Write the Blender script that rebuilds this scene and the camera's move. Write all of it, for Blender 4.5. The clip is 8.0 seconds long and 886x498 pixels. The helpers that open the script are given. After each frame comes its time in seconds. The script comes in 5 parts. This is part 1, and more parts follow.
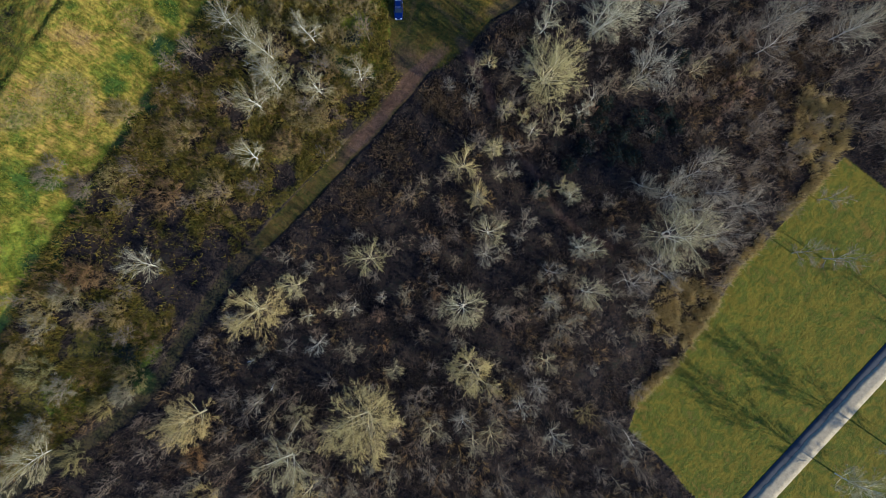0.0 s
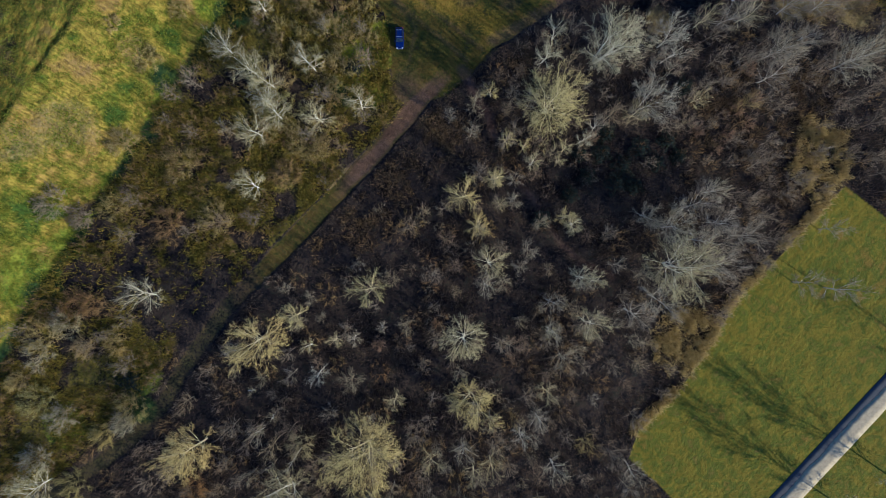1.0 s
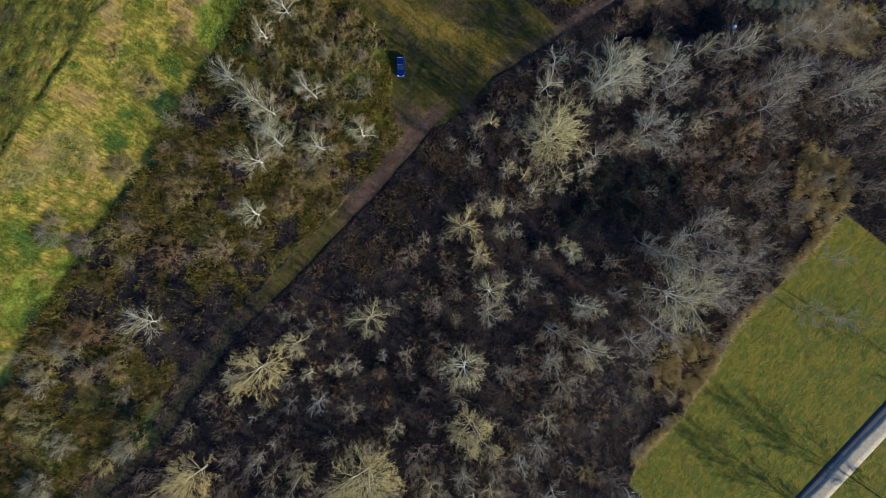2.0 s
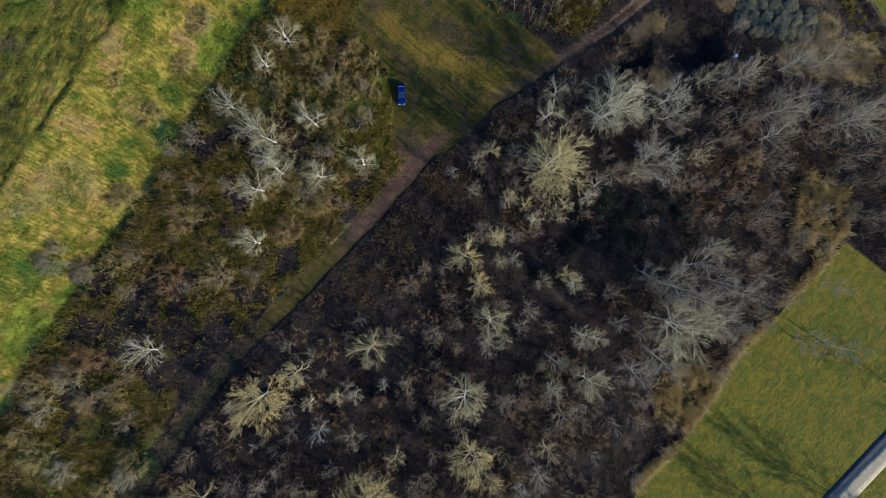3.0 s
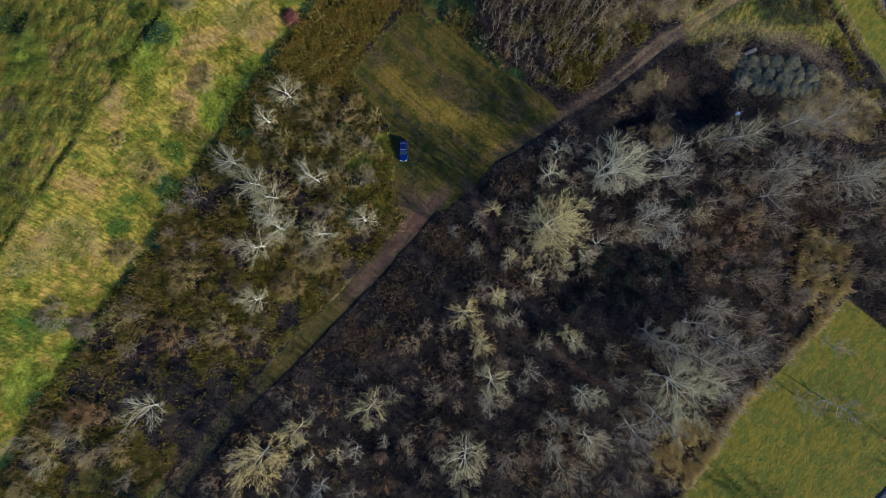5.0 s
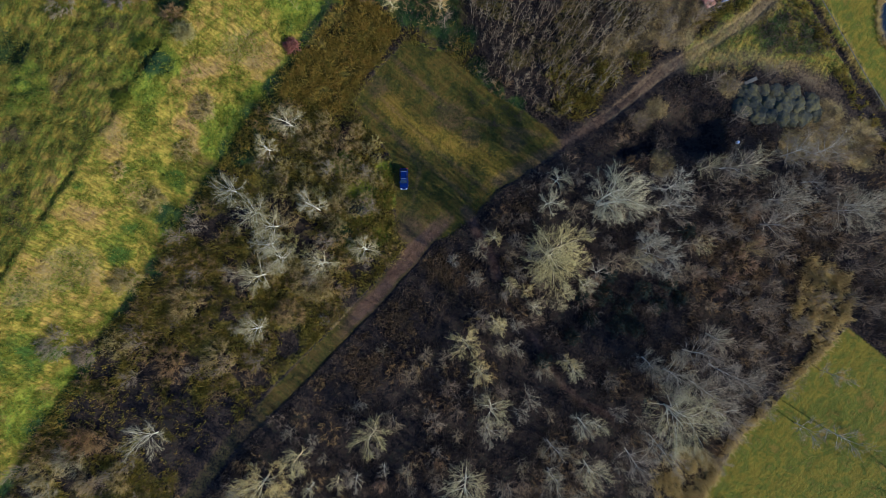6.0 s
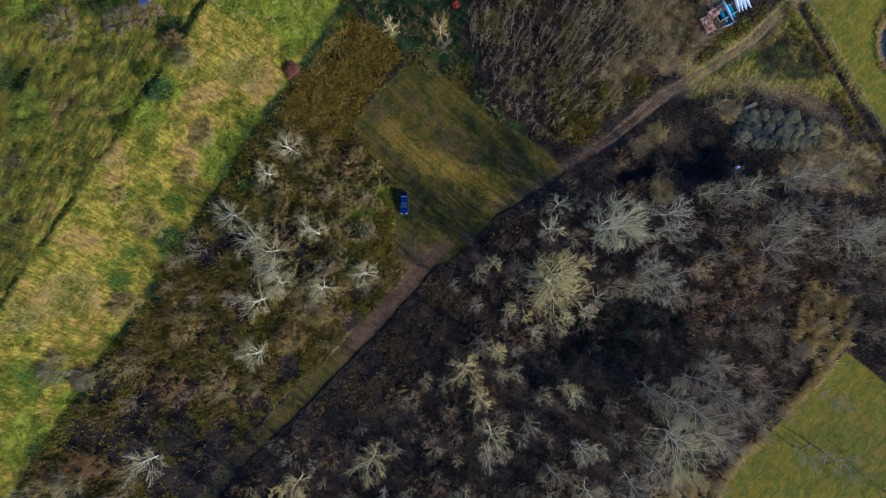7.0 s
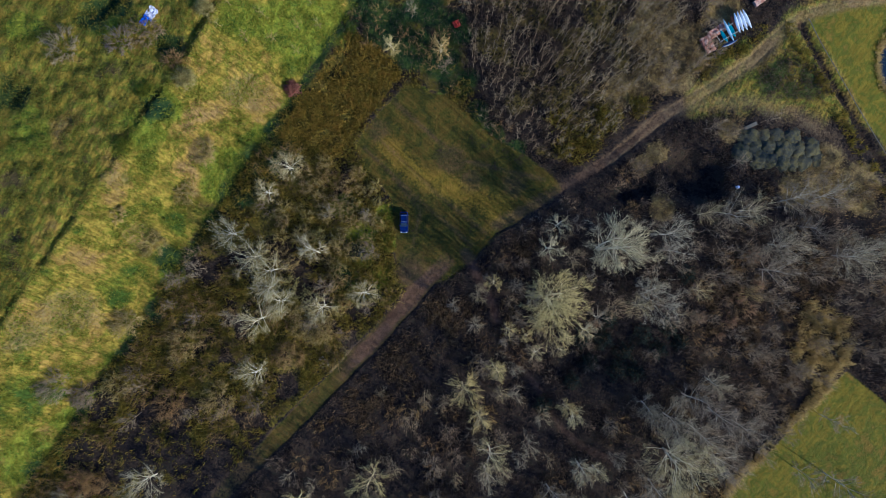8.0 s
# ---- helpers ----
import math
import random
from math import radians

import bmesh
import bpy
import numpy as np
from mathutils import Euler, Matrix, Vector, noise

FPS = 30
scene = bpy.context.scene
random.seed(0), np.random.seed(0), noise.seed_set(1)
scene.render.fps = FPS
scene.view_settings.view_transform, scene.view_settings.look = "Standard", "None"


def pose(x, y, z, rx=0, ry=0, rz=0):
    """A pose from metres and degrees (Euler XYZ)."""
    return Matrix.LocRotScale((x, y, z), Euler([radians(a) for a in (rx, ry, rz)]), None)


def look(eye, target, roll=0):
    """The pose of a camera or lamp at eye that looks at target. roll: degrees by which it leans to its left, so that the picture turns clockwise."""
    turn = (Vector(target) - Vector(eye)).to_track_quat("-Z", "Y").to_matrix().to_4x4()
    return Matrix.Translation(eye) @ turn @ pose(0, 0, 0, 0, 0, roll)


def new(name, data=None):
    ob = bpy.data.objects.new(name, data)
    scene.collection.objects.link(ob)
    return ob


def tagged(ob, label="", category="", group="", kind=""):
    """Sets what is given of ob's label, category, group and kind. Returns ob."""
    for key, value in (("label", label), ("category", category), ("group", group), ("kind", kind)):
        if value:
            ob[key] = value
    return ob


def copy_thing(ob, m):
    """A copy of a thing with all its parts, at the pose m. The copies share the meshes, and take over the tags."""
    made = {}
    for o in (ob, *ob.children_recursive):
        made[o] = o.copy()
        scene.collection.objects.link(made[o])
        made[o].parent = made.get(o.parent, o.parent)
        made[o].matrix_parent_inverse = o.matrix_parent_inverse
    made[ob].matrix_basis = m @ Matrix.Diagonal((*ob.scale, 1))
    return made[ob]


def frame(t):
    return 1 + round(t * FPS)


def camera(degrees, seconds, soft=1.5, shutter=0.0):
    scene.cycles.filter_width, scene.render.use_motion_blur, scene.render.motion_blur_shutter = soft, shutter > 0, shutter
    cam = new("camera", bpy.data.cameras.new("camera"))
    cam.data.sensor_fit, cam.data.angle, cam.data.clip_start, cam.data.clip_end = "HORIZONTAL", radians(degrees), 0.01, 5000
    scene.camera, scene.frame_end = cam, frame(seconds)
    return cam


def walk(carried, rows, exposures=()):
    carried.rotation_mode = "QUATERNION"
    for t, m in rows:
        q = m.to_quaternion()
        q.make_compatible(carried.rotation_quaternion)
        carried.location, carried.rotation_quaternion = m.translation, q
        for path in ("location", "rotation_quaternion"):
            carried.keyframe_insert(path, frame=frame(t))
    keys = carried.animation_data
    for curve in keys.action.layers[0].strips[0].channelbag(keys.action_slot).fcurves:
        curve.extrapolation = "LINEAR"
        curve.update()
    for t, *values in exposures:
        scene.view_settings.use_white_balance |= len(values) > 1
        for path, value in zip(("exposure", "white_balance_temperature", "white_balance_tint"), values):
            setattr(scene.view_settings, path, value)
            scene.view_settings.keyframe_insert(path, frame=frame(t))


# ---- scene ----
cam = camera(75.0, 8.0, 0.85)
METRES, EYE, TILT, LEAN, TURN = 45.0, 122.0, -90.0, 0.0, 0.0
ROWS = [
    (0.0, 0.0, 0.0, 0.0, 0.0, -0.0, 0.0),
    (0.5, -0.0017, -0.0002, 0.0642, 0.01, -0.01, -0.05),
    (1.0, -0.0036, -0.0008, 0.1393, 0.01, -0.05, -0.11),
    (1.5, -0.005, -0.0013, 0.2034, 0.01, -0.07, -0.17),
    (3.0, -0.0085, -0.0022, 0.4035, 0.06, -0.09, -0.33),
    (3.5, -0.0096, -0.0024, 0.4666, 0.06, -0.13, -0.38),
    (4.0, -0.0113, -0.0026, 0.5416, 0.08, -0.13, -0.46),
    (4.5, -0.013, -0.0029, 0.6046, 0.08, -0.15, -0.52),
    (6.0, -0.0191, -0.005, 0.8009, 0.06, -0.1, -0.66),
    (6.5, -0.0208, -0.0059, 0.8575, 0.05, -0.09, -0.68),
    (7.0, -0.0219, -0.0068, 0.9139, 0.03, -0.06, -0.76),
    (7.5, -0.023, -0.0071, 0.9582, 0.02, -0.04, -0.85),
    (8.0, -0.024, -0.0071, 0.9997, 0.0, -0.01, -0.94),
]
walk(cam, [(t, pose(0, 0, EYE, TILT, LEAN, TURN) @ pose(METRES * x, METRES * y, METRES * z, 90 + pitch, roll, yaw)) for t, x, y, z, yaw, pitch, roll in ROWS], [(0.0, 0.60, 4120, 12), (8.0, 0.60, 4120, 12)])

# ---- light: a low winter sun and a clear sky ----
SUN_EL, SUN_AZ = 24.5, 124.0      # degrees above the ground; clockwise from +y
sun_dir = Vector((math.sin(radians(SUN_AZ)) * math.cos(radians(SUN_EL)), math.cos(radians(SUN_AZ)) * math.cos(radians(SUN_EL)), math.sin(radians(SUN_EL))))
world = bpy.data.worlds.new("winter_sky")
scene.world = world
world.use_nodes = True
wn = world.node_tree.nodes
sky = wn.new("ShaderNodeTexSky")
sky.sky_type, sky.sun_disc = "NISHITA", False
sky.ozone_density, sky.dust_density = 3.0, 0.4
sky.sun_elevation, sky.sun_rotation = radians(SUN_EL), radians(SUN_AZ)
world.node_tree.links.new(sky.outputs[0], wn["Background"].inputs[0])
wn["Background"].inputs[1].default_value = 0.085
sun = new("sun", bpy.data.lights.new("sun", "SUN"))
sun.data.energy, sun.data.angle, sun.data.color = 5.0, radians(0.6), (1.0, 0.72, 0.365)
sun.matrix_world = look(sun_dir * 300, (0, 0, 0))

# ---- materials ----


def rgb(c):
    return (c[0], c[1], c[2], 1.0)


class Nodes:
    """Short hand for a node material."""

    def __init__(self, name, rough=0.9, spec=0.2, metal=0.0):
        self.mat = bpy.data.materials.new(name)
        self.mat.use_nodes = True
        self.t = self.mat.node_tree
        self.bsdf = self.t.nodes["Principled BSDF"]
        self.bsdf.inputs["Roughness"].default_value = rough
        self.bsdf.inputs["Specular IOR Level"].default_value = spec
        self.bsdf.inputs["Metallic"].default_value = metal
        self.pos = self.t.nodes.new("ShaderNodeTexCoord").outputs["Object"]

    def link(self, a, b):
        self.t.links.new(a, b)

    def noise(self, scale, detail=4.0, rough=0.6, vec=None, warp=0.0):
        n = self.t.nodes.new("ShaderNodeTexNoise")
        n.inputs["Scale"].default_value, n.inputs["Detail"].default_value = scale, detail
        n.inputs["Roughness"].default_value, n.inputs["Distortion"].default_value = rough, warp
        self.link(vec or self.pos, n.inputs["Vector"])
        return n.outputs["Fac"]

    def ramp(self, fac, stops):
        r = self.t.nodes.new("ShaderNodeValToRGB")
        e = r.color_ramp.elements
        while len(e) < len(stops):
            e.new(0.5)
        for k, (p, c) in enumerate(stops):
            e[k].position, e[k].color = p, rgb(c)
        self.link(fac, r.inputs[0])
        return r.outputs[0]

    def mix(self, fac, a, b, mode="MIX"):
        m = self.t.nodes.new("ShaderNodeMix")
        m.data_type, m.blend_type = "RGBA", mode
        for sock, v in ((m.inputs[0], fac), (m.inputs[6], a), (m.inputs[7], b)):
            if isinstance(v, (int, float)):
                sock.default_value = v
            elif isinstance(v, tuple):
                sock.default_value = rgb(v)
            else:
                self.link(v, sock)
        return m.outputs[2]

    def math(self, op, a, b=0.0, c=0.0):
        m = self.t.nodes.new("ShaderNodeMath")
        m.operation = op
        for sock, v in zip(m.inputs, (a, b, c)):
            if isinstance(v, (int, float)):
                sock.default_value = v
            else:
                self.link(v, sock)
        return m.outputs[0]

    def span(self, fac, lo, hi):
        m = self.t.nodes.new("ShaderNodeMapRange")
        m.interpolation_type = "SMOOTHSTEP"
        self.link(fac, m.inputs[0])
        m.inputs[1].default_value, m.inputs[2].default_value = lo, hi
        return m.outputs[0]

    def attr(self, name):
        a = self.t.nodes.new("ShaderNodeAttribute")
        a.attribute_name = name
        return a.outputs["Fac"]

    def random(self):
        return self.t.nodes.new("ShaderNodeObjectInfo").outputs["Random"]

    def island(self):
        return self.t.nodes.new("ShaderNodeNewGeometry").outputs["Random Per Island"]

    def bump(self, fac, height, strength=0.6):
        b = self.t.nodes.new("ShaderNodeBump")
        b.inputs["Strength"].default_value, b.inputs["Distance"].default_value = strength, height
        self.link(fac, b.inputs["Height"])
        self.link(b.outputs[0], self.bsdf.inputs["Normal"])

    def done(self, colour):
        if isinstance(colour, tuple):
            self.bsdf.inputs["Base Color"].default_value = rgb(colour)
        else:
            self.link(colour, self.bsdf.inputs["Base Color"])
        return self.mat


def twig_material(name, stops, rough=0.85):
    """Bark or twigs: a colour for each tree, a shade for each twig, and lichen patches."""
    n = Nodes(name, rough, 0.15)
    tree = n.ramp(n.random(), stops)
    each = n.ramp(n.island(), [(0.0, (0.68, 0.68, 0.68)), (1.0, (1.2, 1.2, 1.2))])
    c = n.mix(1.0, tree, each, "MULTIPLY")
    spots = n.ramp(n.noise(3.0, 3), [(0.35, (0.7, 0.68, 0.64)), (0.65, (1.15, 1.15, 1.1))])
    return n.done(n.mix(1.0, c, spots, "MULTIPLY"))


def blade_material(name, stops, scale=0.12, through_light=0.4):
    """Grass and stalks: a colour for each blade, in drifts metres wide, and some light let through."""
    n = Nodes(name, 0.8, 0.15)
    v = n.math("ADD", n.math("MULTIPLY", n.noise(scale, 4), 0.75), n.math("MULTIPLY", n.island(), 0.3))
    c = n.ramp(v, stops)
    thin = n.t.nodes.new("ShaderNodeBsdfTranslucent")
    n.link(c, thin.inputs["Color"])
    both = n.t.nodes.new("ShaderNodeMixShader")
    both.inputs[0].default_value = through_light
    n.link(n.bsdf.outputs[0], both.inputs[1])
    n.link(thin.outputs[0], both.inputs[2])
    n.link(both.outputs[0], n.t.nodes["Material Output"].inputs["Surface"])
    return n.done(c)


def plain_material(name, base, rough=0.7, vary=0.25, scale=4.0, metal=0.0, bump=0.0, spec=0.3):
    """A painted or worn surface with stains at two scales."""
    n = Nodes(name, rough, spec, metal)
    f = n.math("ADD", n.math("MULTIPLY", n.noise(scale, 5), 0.6), n.math("MULTIPLY", n.noise(scale * 6, 3), 0.4))
    lo = tuple(c * (1 - vary) for c in base)
    hi = tuple(min(1.0, c * (1 + vary)) for c in base)
    if bump:
        n.bump(f, bump)
    return n.done(n.ramp(f, [(0.3, lo), (0.7, hi)]))


def ground_material():
    n = Nodes("ground_soil_and_turf", 0.95, 0.1)
    stretch = lambda f: n.math("ADD", n.math("MULTIPLY", n.math("SUBTRACT", f, 0.5), 2.9), 0.5)
    big, mid = n.noise(0.06, 5, 0.62, warp=0.6), n.noise(0.3, 5, 0.65, warp=0.4)
    fine, grain = n.noise(1.8, 5, 0.7), n.noise(8.0, 3, 0.6)
    blend = stretch(n.math("ADD", n.math("MULTIPLY", big, 0.5), n.math("MULTIPLY", mid, 0.5)))
    close = stretch(n.math("ADD", n.math("MULTIPLY", mid, 0.5), n.math("MULTIPLY", fine, 0.5)))
    both = n.math("ADD", n.math("MULTIPLY", blend, 0.5), n.math("MULTIPLY", close, 0.5))
    wide = n.math("ADD", n.math("MULTIPLY", blend, 0.8), n.math("MULTIPLY", close, 0.2))
    drift = n.math("ADD", n.math("MULTIPLY", stretch(n.noise(0.11, 4)), 0.75), n.math("MULTIPLY", close, 0.25))
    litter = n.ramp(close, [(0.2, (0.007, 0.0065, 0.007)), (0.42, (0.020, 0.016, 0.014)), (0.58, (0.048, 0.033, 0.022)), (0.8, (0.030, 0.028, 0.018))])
    fallow = n.ramp(both, [(0.15, (0.036, 0.027, 0.013)), (0.36, (0.036, 0.038, 0.006)), (0.5, (0.060, 0.053, 0.007)), (0.64, (0.088, 0.060, 0.009)), (0.85, (0.033, 0.040, 0.007))])
    meadow = n.ramp(wide, [(0.12, (0.150, 0.108, 0.016)), (0.32, (0.088, 0.098, 0.008)), (0.5, (0.165, 0.127, 0.009)), (0.66, (0.086, 0.098, 0.008)), (0.85, (0.172, 0.118, 0.014))])
    straw = n.ramp(drift, [(0.12, (0.050, 0.080, 0.008)), (0.28, (0.135, 0.140, 0.008)), (0.42, (0.300, 0.225, 0.024)), (0.54, (0.135, 0.138, 0.008)), (0.68, (0.310, 0.215, 0.032)), (0.88, (0.245, 0.165, 0.050))])
    rough = n.ramp(drift, [(0.12, (0.100, 0.074, 0.026)), (0.30, (0.160, 0.165, 0.011)), (0.44, (0.290, 0.210, 0.020)), (0.56, (0.145, 0.165, 0.011)), (0.70, (0.270, 0.190, 0.026)), (0.88, (0.170, 0.128, 0.042))])
    
    def combed(angle, size_x, size_y, scale, low, high):
        """Streaks that run at that angle, as a shade to multiply with."""
        turn = n.t.nodes.new("ShaderNodeMapping")
        turn.vector_type = "TEXTURE"
        turn.inputs["Rotation"].default_value, turn.inputs["Scale"].default_value = (0, 0, radians(angle)), (size_x, size_y, 1.0)
        n.link(n.pos, turn.inputs["Vector"])
        return n.ramp(stretch(n.noise(scale, 4, 0.6, turn.outputs[0])), [(0.2, (low, low * 0.98, low)), (0.8, (high, high * 0.99, high * 0.95))])

    mown = combed(-40, 7.0, 0.6, 0.8, 0.72, 1.22)
    fallow = n.mix(0.8, fallow, n.mix(1.0, fallow, mown, "MULTIPLY"))
    ochre = n.mix(0.8, n.ramp(close, [(0.2, (0.100, 0.078, 0.008)), (0.5, (0.160, 0.112, 0.009)), (0.8, (0.180, 0.112, 0.014))]), mown, "MULTIPLY")
    straw = n.mix(1.0, straw, combed(-33, 3.0, 0.5, 0.9, 0.66, 1.26), "MULTIPLY")
    rough = n.mix(1.0, rough, combed(62, 3.2, 0.6, 0.8, 0.60, 1.26), "MULTIPLY")
    meadow = n.mix(1.0, meadow, combed(50, 2.6, 0.5, 0.9, 0.88, 1.10), "MULTIPLY")
    scrub = n.ramp(close, [(0.2, (0.016, 0.014, 0.008)), (0.42, (0.086, 0.074, 0.011)), (0.58, (0.160, 0.126, 0.014)), (0.8, (0.130, 0.090, 0.020))])
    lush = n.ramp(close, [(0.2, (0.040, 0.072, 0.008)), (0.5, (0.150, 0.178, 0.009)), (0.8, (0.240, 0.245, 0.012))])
    # dark green for weeds and for shade painted on the ground
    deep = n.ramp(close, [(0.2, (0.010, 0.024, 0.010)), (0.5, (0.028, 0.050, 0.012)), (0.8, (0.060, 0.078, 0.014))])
    pale = n.ramp(close, [(0.2, (0.120, 0.085, 0.034)), (0.5, (0.215, 0.155, 0.058)), (0.8, (0.260, 0.205, 0.070))])
    dirt = n.ramp(stretch(n.math("ADD", n.math("MULTIPLY", mid, 0.4), n.math("MULTIPLY", grain, 0.6))),
                  [(0.2, (0.055, 0.030, 0.018)), (0.5, (0.105, 0.058, 0.035)), (0.8, (0.150, 0.092, 0.060))])
    sand = n.ramp(stretch(n.math("ADD", n.math("MULTIPLY", mid, 0.5), n.math("MULTIPLY", fine, 0.5))), [(0.2, (0.110, 0.072, 0.034)), (0.5, (0.190, 0.128, 0.058)), (0.8, (0.250, 0.180, 0.085))])
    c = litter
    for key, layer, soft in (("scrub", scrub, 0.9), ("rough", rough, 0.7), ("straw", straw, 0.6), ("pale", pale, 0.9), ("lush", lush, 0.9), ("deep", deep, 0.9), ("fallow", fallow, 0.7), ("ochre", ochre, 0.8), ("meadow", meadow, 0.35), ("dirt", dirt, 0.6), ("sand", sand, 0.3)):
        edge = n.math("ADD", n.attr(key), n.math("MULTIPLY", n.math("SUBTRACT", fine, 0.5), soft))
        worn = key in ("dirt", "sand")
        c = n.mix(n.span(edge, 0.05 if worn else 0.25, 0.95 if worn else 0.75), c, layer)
    lump = n.noise(0.8, 3, 0.6, warp=0.8)
    trodden = n.span(n.math("ADD", n.math("ADD", n.attr("dirt"), n.attr("sand")), n.math("ADD", n.attr("fallow"), n.attr("meadow"))), 0.0, 0.8)
    relief = n.math("ADD", lump, n.math("ADD", n.math("MULTIPLY", fine, 0.7), n.math("MULTIPLY", grain, 0.2)))
    n.bump(n.math("MULTIPLY", relief, n.math("SUBTRACT", 1.0, n.math("MULTIPLY", trodden, 0.7))), 0.75, 1.0)
    return n.done(c)


M_GROUND = ground_material()
M_PALE = twig_material("pale_bark", [(0.0, (0.47, 0.40, 0.19)), (0.5, (0.50, 0.435, 0.22)), (1.0, (0.48, 0.43, 0.27))])
M_GOLD = twig_material("golden_bark", [(0.0, (0.56, 0.41, 0.13)), (0.5, (0.58, 0.46, 0.16)), (1.0, (0.51, 0.43, 0.17))])
M_GREY = twig_material("grey_bark", [(0.0, (0.33, 0.28, 0.185)), (0.35, (0.41, 0.355, 0.22)), (0.6, (0.30, 0.245, 0.17)), (0.85, (0.38, 0.34, 0.24)), (1.0, (0.48, 0.44, 0.32))])
M_HAZE = twig_material("young_grey_bark", [(0.0, (0.21, 0.16, 0.105)), (0.3, (0.27, 0.22, 0.145)), (0.5, (0.24, 0.165, 0.095)), (0.75, (0.30, 0.245, 0.13)), (1.0, (0.33, 0.285, 0.20))])
M_RUST = twig_material("rust_brown_twigs", [(0.0, (0.25, 0.155, 0.085)), (1.0, (0.30, 0.20, 0.115))])
M_BROWN = twig_material("brown_bark", [(0.0, (0.27, 0.17, 0.065)), (0.4, (0.33, 0.225, 0.065)), (0.7, (0.24, 0.155, 0.065)), (1.0, (0.34, 0.20, 0.065))])
M_TAN = twig_material("tan_twigs", [(0.0, (0.37, 0.27, 0.09)), (0.35, (0.38, 0.31, 0.09)), (0.7, (0.34, 0.24, 0.095)), (1.0, (0.31, 0.28, 0.085))])
M_RED = twig_material("red_twigs", [(0.0, (0.24, 0.10, 0.07)), (1.0, (0.30, 0.14, 0.09))])
M_TRUNK_PALE = twig_material("pale_trunk_bark", [(0.0, (0.77, 0.70, 0.49)), (1.0, (0.81, 0.75, 0.55))])
M_TRUNK_GOLD = twig_material("golden_trunk_bark", [(0.0, (0.72, 0.60, 0.30)), (1.0, (0.76, 0.66, 0.38))])
M_LIMB_GREY = twig_material("grey_limb_bark", [(0.0, (0.50, 0.45, 0.34)), (1.0, (0.62, 0.57, 0.45))])
M_OLIVE = twig_material("olive_twigs", [(0.0, (0.36, 0.30, 0.14)), (0.5, (0.40, 0.34, 0.17)), (1.0, (0.34, 0.30, 0.18))])
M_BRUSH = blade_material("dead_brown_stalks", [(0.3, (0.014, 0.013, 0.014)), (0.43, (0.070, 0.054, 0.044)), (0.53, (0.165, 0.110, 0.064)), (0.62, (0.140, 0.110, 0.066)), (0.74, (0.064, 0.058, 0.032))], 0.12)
M_SAPLING = twig_material("sapling_bark", [(0.0, (0.18, 0.13, 0.075)), (0.5, (0.25, 0.19, 0.11)), (1.0, (0.33, 0.265, 0.16))])
M_WEED = blade_material("yellow_weed_stalks", [(0.3, (0.045, 0.042, 0.010)), (0.42, (0.15, 0.135, 0.014)), (0.52, (0.32, 0.23, 0.024)), (0.62, (0.155, 0.15, 0.014)), (0.74, (0.30, 0.18, 0.028))], 0.6)
M_GOLDWEED = blade_material("golden_weed_stalks", [(0.3, (0.06, 0.045, 0.012)), (0.42, (0.20, 0.15, 0.016)), (0.52, (0.40, 0.26, 0.026)), (0.62, (0.19, 0.16, 0.016)), (0.74, (0.36, 0.20, 0.03))], 0.35)
M_STRAW = blade_material("straw_grass", [(0.3, (0.10, 0.13, 0.012)), (0.42, (0.22, 0.22, 0.016)), (0.52, (0.36, 0.27, 0.04)), (0.62, (0.17, 0.20, 0.015)), (0.74, (0.36, 0.24, 0.05))], 0.11)
M_GREEN = blade_material("rough_green_grass", [(0.3, (0.06, 0.055, 0.014)), (0.42, (0.13, 0.16, 0.014)), (0.52, (0.26, 0.19, 0.02)), (0.62, (0.12, 0.15, 0.014)), (0.74, (0.22, 0.155, 0.03))], 0.11)
M_LUSH = blade_material("green_tussock", [(0.3, (0.06, 0.10, 0.012)), (0.45, (0.19, 0.22, 0.012)), (0.58, (0.30, 0.28, 0.015)), (0.72, (0.12, 0.18, 0.014))], 0.25)
M_RUSTLEAF = blade_material("rusty_dead_leaves", [(0.3, (0.04, 0.03, 0.022)), (0.45, (0.15, 0.10, 0.048)), (0.58, (0.21, 0.140, 0.055)), (0.72, (0.13, 0.10, 0.056))], 0.4)
M_IVY = blade_material("dark_evergreen_leaf", [(0.3, (0.010, 0.015, 0.012)), (0.5, (0.022, 0.030, 0.020)), (0.7, (0.036, 0.042, 0.024))], 0.8, 0.2)
M_REED = blade_material("dry_reed", [(0.3, (0.13, 0.092, 0.040)), (0.45, (0.50, 0.38, 0.14)), (0.65, (0.40, 0.30, 0.095))], 0.5, 0.5)

# ---- mesh helpers ----


def mesh_of(name, verts, faces, material):
    """A mesh from an array of points and an array of triangles or quads."""
    verts, faces = np.asarray(verts, np.float32), np.asarray(faces, np.int32)
    k = faces.shape[1]
    me = bpy.data.meshes.new(name)
    me.vertices.add(len(verts))
    me.vertices.foreach_set("co", verts.ravel())
    me.loops.add(faces.size)
    me.loops.foreach_set("vertex_index", faces.ravel())
    me.polygons.add(len(faces))
    me.polygons.foreach_set("loop_start", np.arange(0, faces.size, k, dtype=np.int32))
    me.update(calc_edges=True)
    me.materials.append(material)
    return me


def mesh_part(name, me, parent=None, label=""):
    ob = new(name, me)
    ob.parent = parent
    return tagged(ob, label)


